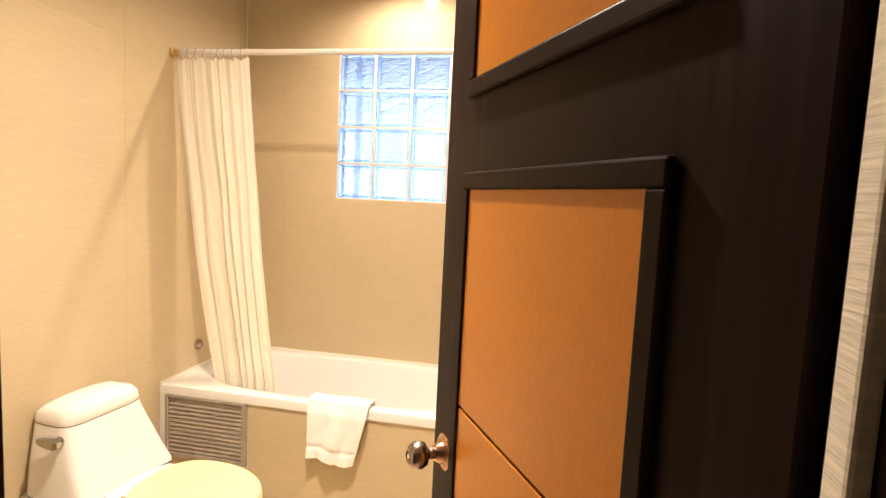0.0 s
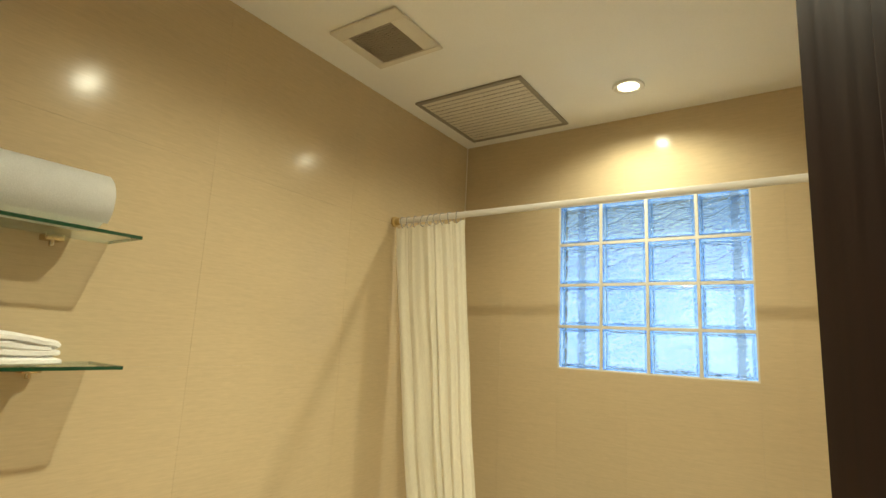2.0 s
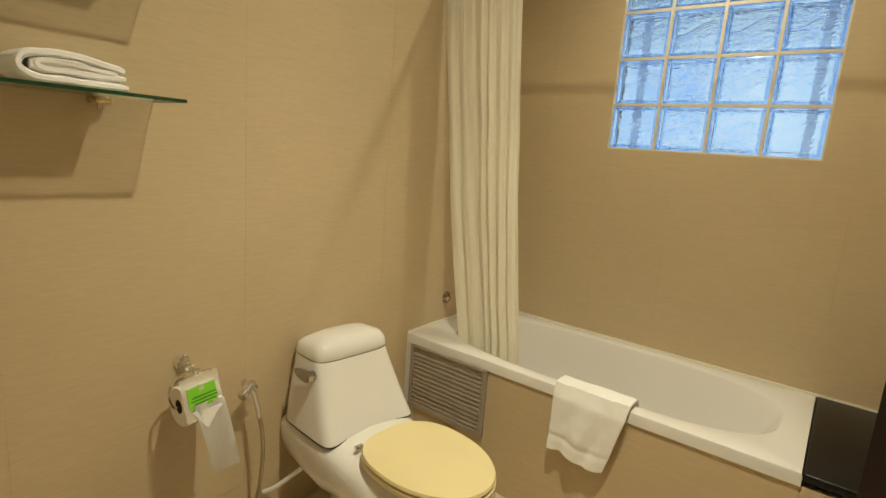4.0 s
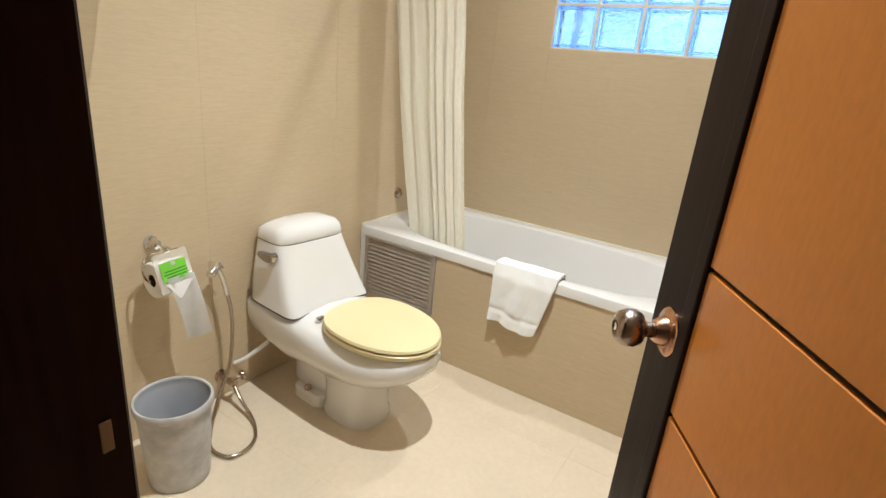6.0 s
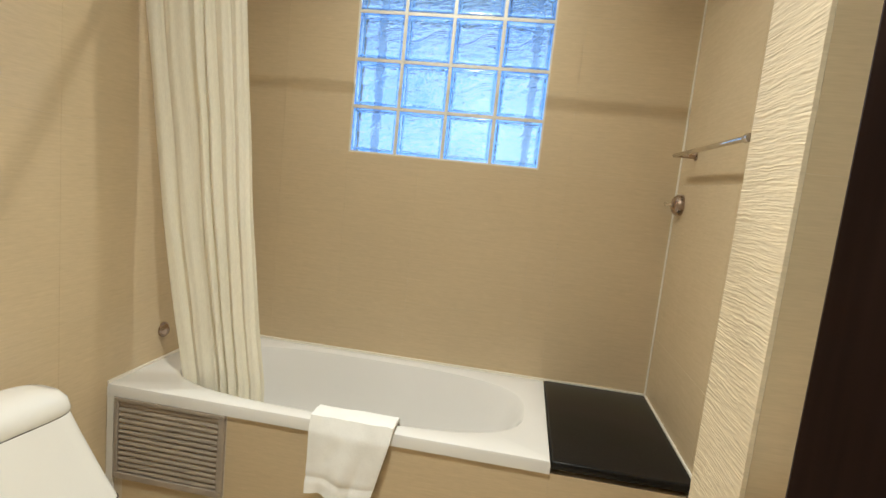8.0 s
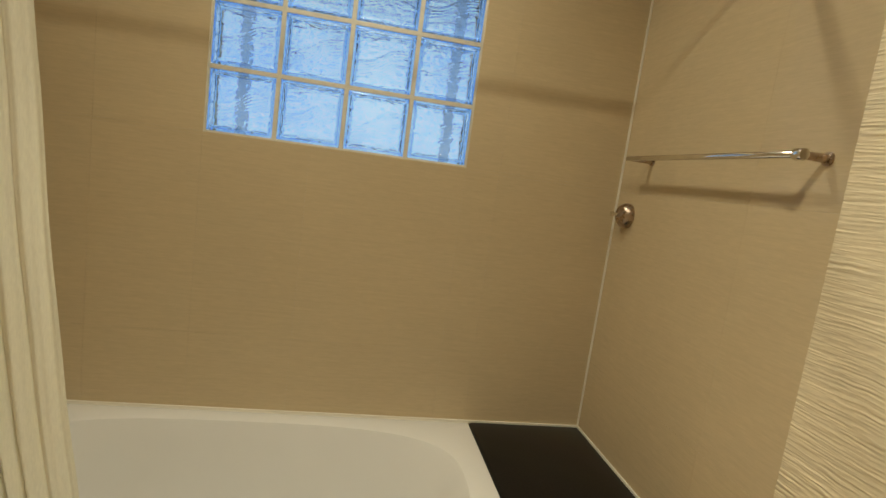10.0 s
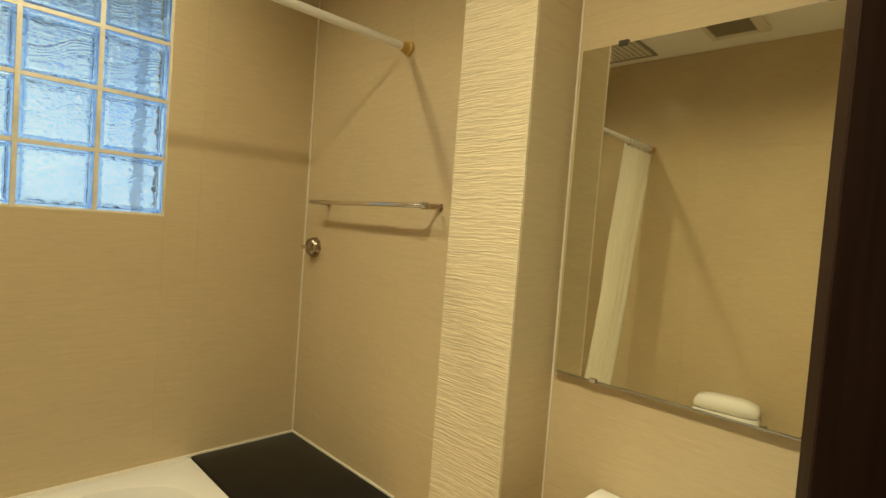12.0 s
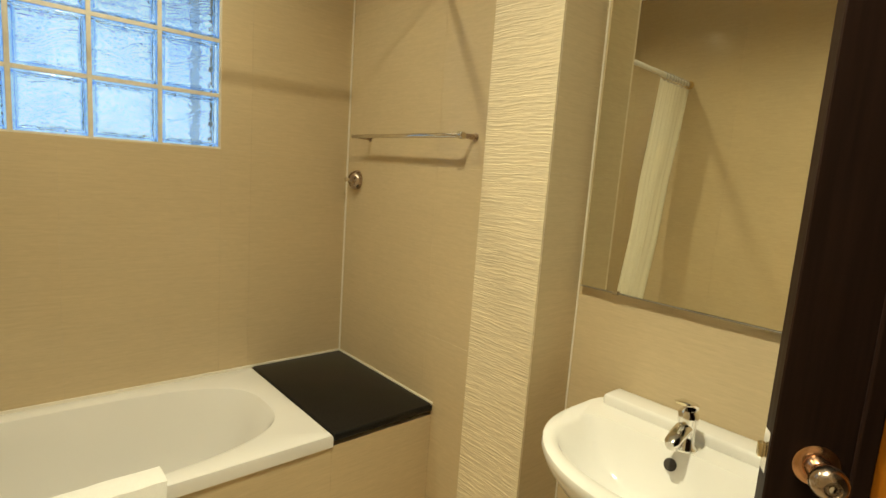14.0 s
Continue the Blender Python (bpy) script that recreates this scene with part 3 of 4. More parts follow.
# louvred access panel
g = empty("access_grille", (-1.31, TY0, 0.165), "grey-brown louvred plastic access panel in the bath apron", "access grille")
gx0, gx1, gz0, gz1 = -1.528, -1.132, 0.146, 0.4305
gy = TY0 + 0.008
bm = bmesh.new()
w = 0.022
for a in ((gx0, gx1, gz0, gz0 + w), (gx0, gx1, gz1 - 0.012, gz1), (gx0, gx0 + w * 0.6, gz0 + w, gz1 - 0.012), (gx1 - w, gx1, gz0 + w, gz1 - 0.012)):
    box(bm, a[0], a[1], gy - 0.012, gy + 0.008, a[2], a[3], 0.002, 1)
part("frame", bm, LOUVRE, g)
part("backing", boxbm(gx0 + 0.005, gx1 - 0.005, gy + 0.0085, gy + 0.0088, gz0 + 0.01, gz1 - 0.004), SEAM, g)
for i in range(13):
    z = gz0 + w + (i + 0.5) * (gz1 - gz0 - w - 0.012) / 13
    bm = boxbm(gx0 + w * 0.6, gx1 - w, -0.0030, 0.0030, -0.0060, 0.0060, bevel=0.0022, seg=2)
    bm.transform(pose(0, gy - 0.003, z, -20))
    part("slat", bm, LOUVRE, g)
structure("trim_panel_edge", boxbm(XL + 0.003, gx0 - 0.004, gy - 0.008, gy + 0.009, ZF, 0.431), PORCELAIN, "white edge strip beside the access panel", "trim")

# towel over the rim
tw = empty("hand_towel", (-0.72, TY0, TZ), "white terry hand towel hung over the bathtub rim", "towel")


def drape(x0, x1, zlow, yout, yin, th, taper):
    prof = [(yin + 0.03, TZ - 0.10), (yin + 0.01, TZ - 0.03), (yin - 0.02, TZ + th), (TY0 + 0.03, TZ + th + 0.004), (TY0 - 0.002, TZ + th), (yout + 0.002, TZ - 0.025)]
    m = 22
    for k in range(1, m + 1):
        prof.append((yout - 0.012 * (k / m), TZ - 0.025 - (TZ - 0.025 - zlow) * k / m))
    nx = 40
    rows = []
    for j, (y, z) in enumerate(prof):
        row = []
        for i in range(nx + 1):
            s = i / nx
            down = max(0.0, (TZ - z) / (TZ - zlow)) if y < TY0 + 0.005 else 0.0
            x = x0 + (x1 - x0) * s + (0.006 - taper * s) * down
            yy = y + (0.008 * math.sin(s * 8.0 + 0.9) + 0.005 * math.sin(s * 17 + 0.4 + j * 0.12) + 0.004 * noise.noise(Vector((s * 6, z * 22, 1.7)))) * min(1.0, 1.6 * down)
            yy += 0.008 * math.exp(-((z - zlow - 0.050) / 0.006) ** 2) * (1 if y < TY0 else 0)
            zz = z + (0.010 * math.sin(s * 5.5 + 0.4) - 0.004) * down + 0.003 * noise.noise(Vector((s * 5, y * 30, 4.2)))
            row.append(Vector((x, yy, zz)))
        rows.append(row)
    bm = bmesh.new()
    vs = [[bm.verts.new(p) for p in r] for r in rows]
    for a, b in zip(vs, vs[1:]):
        for i in range(nx):
            bm.faces.new((a[i], a[i + 1], b[i + 1], b[i]))
    bmesh.ops.recalc_face_normals(bm, faces=bm.faces)
    bmesh.ops.solidify(bm, geom=bm.faces[:], thickness=-th)
    return bm


part("cloth", drape(-0.842, -0.578, 0.246, TY0 - 0.016, 2.215, 0.010, 0.062), TERRY, tw, smooth=True)

# shower curtain on its rod
RY, RZ = 2.22, 1.932
rod = empty("curtain_rod", ((XL + XR) / 2, RY, RZ), "white shower curtain rod between two walls", "curtain rod")
part("pole", lathe([(0.0125, 0), (0.0125, XR - XL - 0.004)], (XL + 0.002, RY, RZ), (1, 0, 0), 20), ROD, rod, smooth=True)
for x, d in ((XL + 0.0005, 1), (XR - 0.0005, -1)):
    part("flange", lathe([(0.024, 0), (0.024, 0.008), (0.017, 0.012), (0.016, 0.035), (0.0128, 0.036)], (x, RY, RZ), (d, 0, 0), 20), FLANGE, rod, "yellowed plastic end socket", smooth=True)

cu = empty("shower_curtain", (-1.38, RY, RZ - 0.04), "ivory pleated shower curtain gathered to one end of its rod", "shower curtain")
rows = []
nz, nx = 70, 200
ztop, zbot = 1.905, 0.30
for k in range(nz + 1):
    t = k / nz
    z = ztop + (zbot - ztop) * t
    h = min(1.0, (ztop - z) / 1.43)
    xl = XL + 0.008 + 0.155 * h ** 1.3
    xr = -1.196 + 0.112 * h ** 1.35
    row = []
    for i in range(nx + 1):
        s = i / nx
        q = s + 0.045 * math.sin(s * 8.3 + 0.9) + 0.018 * math.sin(s * 19 + 2.1) + 0.010 * math.sin(2.6 * t + s * 6)
        ph_ = q * 2 * math.pi * 6.2
        deep = 0.55 + 0.45 * math.sin(s * 11 + 1.3 + 0.5 * t)
        amp = (0.004 + 0.0065 * deep) * (0.55 + 0.45 * min(1.0, 4 * t)) + 0.003 * t
        crease = 0.0014 * math.sin(ph_ * 3.1 + 1.5 * math.sin(5 * t + s * 4)) + 0.0030 * noise.noise(Vector((s * 22, t * 3, 0.7)))
        y = RY + 0.022 * min(1.0, 3 * t) + 0.020 * t + 0.07 * max(0, t - 0.55) + amp * math.sin(ph_) + crease
        x = xl + (xr - xl) * s + 0.003 * math.sin(ph_ + 1.2) * (0.6 + 0.4 * t) + 0.004 * noise.noise(Vector((s * 3, t * 6, 2.2)))
        zz = z + (0.006 * math.sin(ph_) if k == 0 else 0)
        row.append(Vector((max(x, XL + 0.004), y, zz)))
    rows.append(row)
bm = loft(rows, False, False, closed=False)
part("cloth", bm, CURTAIN, cu, smooth=True)
for i in range(9):
    x = XL + 0.05 + i * 0.035 + 0.004 * math.sin(i * 5)
    ring = [(x + 0.003 * math.sin(a * 2 + i), RY + 0.019 * math.cos(a), RZ - 0.008 + 0.024 * math.sin(a)) for a in [2 * math.pi * j / 16 for j in range(17)]]
    part("curtain_ring", tube(ring, 0.0022, n=6, steps=1), RING, cu, smooth=True)

# outlet knob on the left wall over the bath
k = empty("wall_outlet", (XL, 2.40, 0.585), "round chrome outlet on the tiled wall over the bath", "wall fitting")
part("plate", lathe([(0.028, 0), (0.028, 0.006), (0.020, 0.014), (0.010, 0.017), (0.0, 0.017)], (XL + 0.0005, 2.40, 0.585), (1, 0, 0)), STEEL, k, smooth=True)

# shower valve plate and stub
k = empty("shower_valve", (XR, 2.715, 1.247), "round chrome shower valve plate with a short stub", "shower valve")
part("plate", lathe([(0.040, 0), (0.040, 0.010), (0.036, 0.022), (0.026, 0.031), (0.012, 0.034), (0.0, 0.034)], (XR - 0.0005, 2.715, 1.247), (-1, 0, 0)), STEEL, k, smooth=True)
part("stub", lathe([(0.006, 0.030), (0.006, 0.052), (0.009, 0.053), (0.009, 0.060), (0.003, 0.062)], (XR, 2.715, 1.247), (-1, 0, 0)), CHROME, k, smooth=True)

# towel bar
BZ, BX, BY0, BY1 = 1.421, 0.235, 2.015, 2.66
k = empty("towel_rail", (XR, 2.33, BZ), "slim chrome towel rail on the tiled wall", "towel rail")
part("bar", lathe([(0.006, 0), (0.0075, 0.002), (0.0075, BY1 - BY0), (0.006, BY1 - BY0 + 0.002)], (BX, BY0, BZ), (0, 1, 0), 16), CHROME, k, smooth=True)
part("end_cap", lathe([(0.011, -0.006), (0.012, -0.004), (0.012, 0.014), (0.011, 0.016)], (BX, BY0, BZ), (0, 1, 0), 20), CHROME, k, "bright round end cap", smooth=True)
for y in (BY0 + 0.006, BY1 - 0.03):
    part("bracket", lathe([(0.014, 0), (0.014, 0.003), (0.009, 0.005), (0.008, XR - BX)], (XR - 0.0005, y, BZ), (-1, 0, 0), 16), STEEL, k, smooth=True)

# ---- toilet ----
TC = 1.640
wc = empty("toilet", (-1.2, TC, ZF), "white one-piece toilet with a closed cream-yellow lid", "toilet")


def cross(x, hw, zb, zt, e=3.0, n=32):
    cz, rz = (zb + zt) / 2, (zt - zb) / 2
    out = []
    for i in range(n):
        a = 2 * math.pi * i / n
        c, s = math.cos(a), math.sin(a)
        zz = cz + rz * math.copysign(abs(s) ** (2 / e), s)
        pinch = 1.0 - (0.22 if x > -1.25 else 0.10) * max(0, (cz - zz) / rz)
        out.append(Vector((x, TC + hw * pinch * math.copysign(abs(c) ** (2 / e), c), zz)))
    return out


secs = [(-1.555, 0.182, 0.195, 0.321, 7), (-1.53, 0.190, 0.170, 0.323, 7), (-1.42, 0.192, 0.150, 0.325, 7), (-1.32, 0.193, 0.135, 0.326, 6), (-1.22, 0.191, 0.126, 0.322, 4.2), (-1.12, 0.188, 0.118, 0.319, 3.4),
        (-1.02, 0.180, 0.130, 0.319, 3.0), (-0.94, 0.165, 0.154, 0.319, 3.0), (-0.88, 0.142, 0.182, 0.319, 3.0), (-0.83, 0.108, 0.214, 0.317, 3.0), (-0.803, 0.072, 0.240, 0.313, 3.0), (-0.79, 0.03, 0.266, 0.307, 3.0)]
part("bowl", loft([cross(*s) for s in secs]), PORCELAIN, wc, smooth=True)
rings = []
for z, x0, x1, hw in [(0.0, -1.24, -1.000, 0.104), (0.02, -1.24, -1.000, 0.104), (0.05, -1.235, -1.008, 0.096), (0.13, -1.24, -1.005, 0.094), (0.20, -1.27, -0.975, 0.108), (0.27, -1.32, -0.94, 0.13)]:
    rings.append(rounded(x0, x1, TC - hw, TC + hw, ZF + z, 3.0))
part("foot", loft(rings), PORCELAIN, wc, smooth=True)
rings = []
for z, x0, x1, hw in [(0.0, -1.39, -1.21, 0.110), (0.035, -1.39, -1.21, 0.110), (0.045, -1.38, -1.21, 0.10)]:
    rings.append(rounded(x0, x1, TC - hw, TC + hw, ZF + z, 4.0))
part("rear_foot", loft(rings), PORCELAIN, wc, smooth=True)
part("trap", loft([rounded(-1.45, -1.20, TC - 0.07, TC + 0.07, ZF + z, 3.0) for z in (0.04, 0.12, 0.23)]), PORCELAIN, wc, smooth=True)
part("bolt_cap", lathe([(0.014, 0), (0.014, 0.012), (0.008, 0.02), (0.0, 0.021)], (-1.30, TC - 0.09, ZF + 0.044)), STEEL, wc, "dark floor bolt", smooth=True)
def tank_ring(x1, hw, z, e, scoop=0.0, x0=XL + 0.006):
    """A level ring of the tank whose front is scooped out towards the seat."""
    out = rounded(x0, x1, TC - hw, TC + hw, z, e)
    for p in out:
        front = max(0.0, min(1.0, (p.x - (x1 - 0.06)) / 0.06))
        p.x -= scoop * front * (1 - min(1.0, abs(p.y - TC) / hw) ** 2)
    return out


rings = [tank_ring(*r) for r in [(-1.247, 0.190, 0.322, 6, 0.046), (-1.253, 0.188, 0.335, 6, 0.042), (-1.287, 0.181, 0.38, 6, 0.026), (-1.323, 0.171, 0.44, 6, 0.012), (-1.354, 0.160, 0.50, 5.5, 0.004), (-1.378, 0.151, 0.5535, 5)]]
part("tank", loft(rings), PORCELAIN, wc, smooth=True)
rings = []
for z, x1, hw, e in [(0.5565, -1.379, 0.1515, 5), (0.566, -1.376, 0.1525, 5), (0.592, -1.381, 0.148, 4.5), (0.610, -1.396, 0.134, 4), (0.620, -1.425, 0.098, 3.5), (0.623, -1.45, 0.056, 3)]:
    rings.append(tank_ring(x1, hw, z, e, 0.0, XL + 0.006 + max(0, (z - 0.59)) * 1.5))
part("tank_lid", loft(rings), PORCELAIN, wc, smooth=True)
part("tank_seam", loft([tank_ring(-1.3795, 0.1508, z, 5) for z in (0.5530, 0.5570)]), SEAM, wc, "dark joint below the tank lid")
part("base_seam", loft([tank_ring(-1.2455, 0.1915, z, 6, 0.046) for z in (0.3195, 0.3235)]), SEAM, wc, "dark joint below the tank")


def egg(x0, x1, hw, z, n=44):
    out = []
    xm = x0 + 0.45 * (x1 - x0)
    for i in range(n):
        a = 2 * math.pi * i / n
        c, s = math.cos(a), math.sin(a)
        rx = (x1 - xm) if c > 0 else (xm - x0)
        e = 2.0 if c > 0 else 2.6
        out.append(Vector((xm + rx * math.copysign(abs(c) ** (2 / e), c), TC + hw * math.copysign(abs(s) ** (2 / e), s), z)))
    return out


SX0, SX1 = -1.212, -0.785
SZ = -0.0675
part("seat", loft([egg(SX0 + 0.006, SX1 - 0.006, 0.168, SZ + 0.386), egg(SX0, SX1, 0.173, SZ + 0.392), egg(SX0, SX1, 0.173, SZ + 0.402), egg(SX0 + 0.004, SX1 - 0.004, 0.170, SZ + 0.405)]), SEAT, wc, smooth=True)
part("seat_gap", loft([egg(SX0 + 0.008, SX1 - 0.008, 0.161, SZ + z) for z in (0.4045, 0.4095)]), SEAM, wc)
lid = [egg(SX0 + 0.004, SX1 - 0.006, 0.169, SZ + 0.409), egg(SX0, SX1 - 0.002, 0.173, SZ + 0.415), egg(SX0 + 0.002, SX1 - 0.006, 0.170, SZ + 0.423)]
for k in range(1, 6):
    f = 1 - k / 6
    lid.append(egg(SX0 + 0.15 * (1 - f) + 0.01, SX1 - 0.20 * (1 - f) - 0.012, 0.164 * f + 0.004, SZ + 0.4255 + 0.004 * (1 - f * f)))
part("lid", loft(lid), SEAT, wc, smooth=True)
for s in (-1, 1):
    part("hinge", lathe([(0.008, -0.014), (0.0095, -0.012), (0.0095, 0.012), (0.008, 0.014)], (SX0 + 0.008, TC + s * 0.115, SZ + 0.402), (0, 1, 0), 16), CHROME, wc, "small metal seat hinge", smooth=True)
FX, FZ = -1.438, 0.515
fl = part("flush_handle", lathe([(0.016, 0), (0.016, 0.012), (0.012, 0.016), (0.010, 0.028)], (FX + 0.035, TC - 0.156, FZ), (0, -1, 0), 18), LEVER, wc, "grey chrome flush lever", smooth=True)
bm = loft([[Vector((FX + x, TC - 0.180 + dy, FZ + dz)) for dy, dz in ((-0.008 * q, -0.010 * q), (0.008 * q, -0.010 * q), (0.008 * q, 0.010 * q), (-0.008 * q, 0.010 * q))] for x, q in ((0.058, 0.9), (0.045, 1.45), (0.02, 1.4), (-0.015, 1.1), (-0.032, 0.7))])
part("lever_arm", bm, LEVER, fl, smooth=True)
wc.location.x += 0.008
wc.rotation_euler = (0, 0, radians(-5.5))     # stands slightly askew
hp = empty("supply_pipe", (-1.5, 1.43, 0.2), "short pale water supply pipe behind the toilet", "water pipe")
part("pipe", tube([(-1.555, 1.42, 0.06), (-1.52, 1.455, 0.085), (-1.46, 1.51, 0.155)], 0.008, 8, 6), BAND, hp, smooth=True)

# ---- paper holder ----
ph_o = empty("paper_holder", (XL, 1.12, 0.62), "chrome toilet paper holder on the tiled wall", "paper holder")
part("wall_plate", lathe([(0.022, 0), (0.022, 0.005), (0.015, 0.012), (0.010, 0.028), (0.014, 0.034), (0.013, 0.044), (0.0, 0.047)], (XL + 0.0005, 1.150, 0.615), (1, 0, 0)), CHROME, ph_o, smooth=True)
RXC, RYA, RYB, RZC = -1.476, 1.100, 1.200, 0.524
part("wire_arm", tube([(XL + 0.04, 1.150, 0.618), (-1.497, 1.140, 0.608), (-1.490, 1.105, 0.602), (-1.486, 1.082, 0.578), (-1.482, 1.080, 0.545), (RXC, 1.088, RZC), (RXC, RYA, RZC), (RXC, RYB, RZC)], 0.0035, 8, 8), CHROME, ph_o, smooth=True)
part("wire_end", tube([(XL + 0.04, 1.150, 0.618), (-1.490, 1.165, 0.604), (-1.480, 1.190, 0.606), (-1.476, 1.212, 0.596)], 0.0028, 8, 8), CHROME, ph_o, smooth=True)
part("ball_nut", lathe([(0.0, -0.012), (0.007, -0.010), (0.012, -0.002), (0.012, 0.004), (0.007, 0.011), (0.0, 0.012)], (-1.492, 1.160, 0.603), (1, 0.2, 0), 18), CHROME, ph_o, "small chrome ball", smooth=True)
ro = empty("toilet_roll", (RXC, (RYA + RYB) / 2, RZC), "white toilet roll with a loose hanging sheet", "toilet roll")
bm = lathe([(0.020, 0), (0.052, 0), (0.055, 0.004), (0.055, RYB - RYA - 0.004), (0.052, RYB - RYA), (0.020, RYB - RYA), (0.020, 0)], (RXC, RYA, RZC), (0, 1, 0), 36, caps=False)
part("roll", bm, PAPER, ro, smooth=True)
part("core", lathe([(0.0195, 0.002), (0.0195, RYB - RYA - 0.002), (0.0185, RYB - RYA - 0.002), (0.0185, 0.002), (0.0195, 0.002)], (RXC, RYA, RZC), (0, 1, 0), 24, caps=False), CARDBOARD, ro, "brown cardboard core", smooth=True)
rows = []
for k in range(15):
    t = k / 14
    z = RZC + 0.02 - 0.22 * t
    rows.append([Vector((RXC + 0.056 + 0.012 * math.sin(t * 3) + 0.003 * math.sin(s * 8 + t * 4), RYA + 0.012 + 0.086 * s + 0.052 * t, z - 0.010 * s * t)) for s in [j / 8 for j in range(9)]])
bm = loft(rows, False, False, closed=False)
bmesh.ops.solidify(bm, geom=bm.faces[:], thickness=0.0008)
part("loose_sheet", bm, PAPER, ro, smooth=True)
bm = bmesh.new()
loft([[(RXC + 0.060 + d, RYA + 0.008, RZC + 0.002), (RXC + 0.060 + d, RYB - 0.008, RZC + 0.002), (RXC + 0.070 + d, RYA + 0.046, RZC - 0.052)] for d in (0, 0.001)], bm=bm)
part("folded_tip", bm, PAPER, ro, "pointed folded sheet end")

card = empty("notice_card", (-1.42, 1.12, 0.60), "bright green notice card in a clear sleeve on the paper holder", "card")
M = Matrix.Translation((-1.428, 1.142, 0.562)) @ Euler((radians(4), radians(-14), radians(2))).to_matrix().to_4x4()


def flat(y0, y1, z0, z1, x, th, bev=0.0):
    bm = boxbm(x, x + th, y0, y1, z0, z1)
    bm.transform(M)
    return bm


part("sleeve", flat(-0.054, 0.056, -0.062, 0.058, -0.001, 0.0008), CLEAR, card, "clear plastic sleeve")
part("card", flat(-0.040, 0.041, -0.029, 0.029, 0.001, 0.001), GREEN, card, "bright green printed card")
for i, (a, b) in enumerate([(-0.030, 0.038), (-0.034, 0.042), (-0.026, 0.034)]):
    part("print_line", flat(a, b, 0.001 - 0.009 * i - 0.0014, 0.001 - 0.009 * i + 0.0014, 0.0022, 0.0004), GREEN_INK, card, "line of small dark print")
part("emblem", flat(-0.006, 0.008, 0.014, 0.027, 0.0022, 0.0004), CLEAR, card, "small pale emblem")

# ---- bidet sprayer ----
sp = empty("bidet_sprayer", (-1.52, 1.34, 0.49), "chrome bidet sprayer on a wall hook with a steel hose", "bidet sprayer")
part("head", lathe([(0.013, 0), (0.0155, 0.004), (0.0155, 0.046), (0.012, 0.056), (0.009, 0.066)], (-1.472, 1.288, 0.488), (-0.45, 0.75, 0.35), 18), CHROME, sp, smooth=True)
part("trigger", tube([(-1.50, 1.335, 0.515), (-1.50, 1.35, 0.50), (-1.505, 1.36, 0.485)], 0.004, 8, 6), CHROME, sp, smooth=True)
part("handle", tube([(-1.495, 1.33, 0.502), (-1.495, 1.342, 0.47), (-1.492, 1.352, 0.43), (-1.49, 1.358, 0.39)], 0.0085, 10, 6), CHROME, sp, smooth=True)
part("hook", boxbm(XL + 0.0005, -1.505, 1.338, 1.352, 0.475, 0.50, bevel=0.003, seg=1), CHROME, sp)
part("hose", tube([(-1.49, 1.358, 0.40), (-1.482, 1.366, 0.33), (-1.475, 1.362, 0.24), (-1.462, 1.335, 0.13), (-1.43, 1.26, 0.03), (-1.39, 1.20, -0.045), (-1.32, 1.158, -0.052), (-1.245, 1.18, -0.052),
                       (-1.25, 1.265, -0.052), (-1.33, 1.33, -0.05), (-1.42, 1.352, -0.02), (-1.475, 1.360, 0.02)], 0.0062, 10, 22, 0.12), HOSE, sp, "ribbed steel hose", smooth=True)
av = empty("angle_valve", (-1.50, 1.36, 0.035), "chrome angle valve with a cross handle", "angle valve")
part("body", lathe([(0.024, 0), (0.024, 0.004), (0.011, 0.008), (0.011, 0.05), (0.014, 0.052), (0.014, 0.085)], (XL + 0.0005, 1.362, 0.032), (1, 0, 0), 18), STEEL, av, smooth=True)
part("handle", lathe([(0.006, 0), (0.006, 0.03), (0.017, 0.032), (0.019, 0.042), (0.014, 0.048)], (-1.50, 1.372, 0.032), (0.1, 1, 0.1), 14), STEEL, av, smooth=True)

# ---- bin ----
BXC, BYC = -1.312, 1.042
bn = empty("waste_bin", (BXC, BYC, ZF), "grey marbled plastic waste bin on the tiled floor", "waste bin")
part("body", lathe([(0.0, 0.0), (0.082, 0.0), (0.086, 0.004), (0.088, 0.03), (0.102, 0.255), (0.107, 0.257), (0.110, 0.262), (0.110, 0.280), (0.107, 0.284), (0.102, 0.283), (0.100, 0.278)], (BXC, BYC, ZF), n=48, caps=False), BIN, bn, smooth=True)
part("inside", lathe([(0.100, 0.278), (0.099, 0.258), (0.094, 0.252), (0.082, 0.012), (0.0, 0.010)], (BXC, BYC, ZF), n=48, caps=False), BIN_IN, bn, smooth=True)

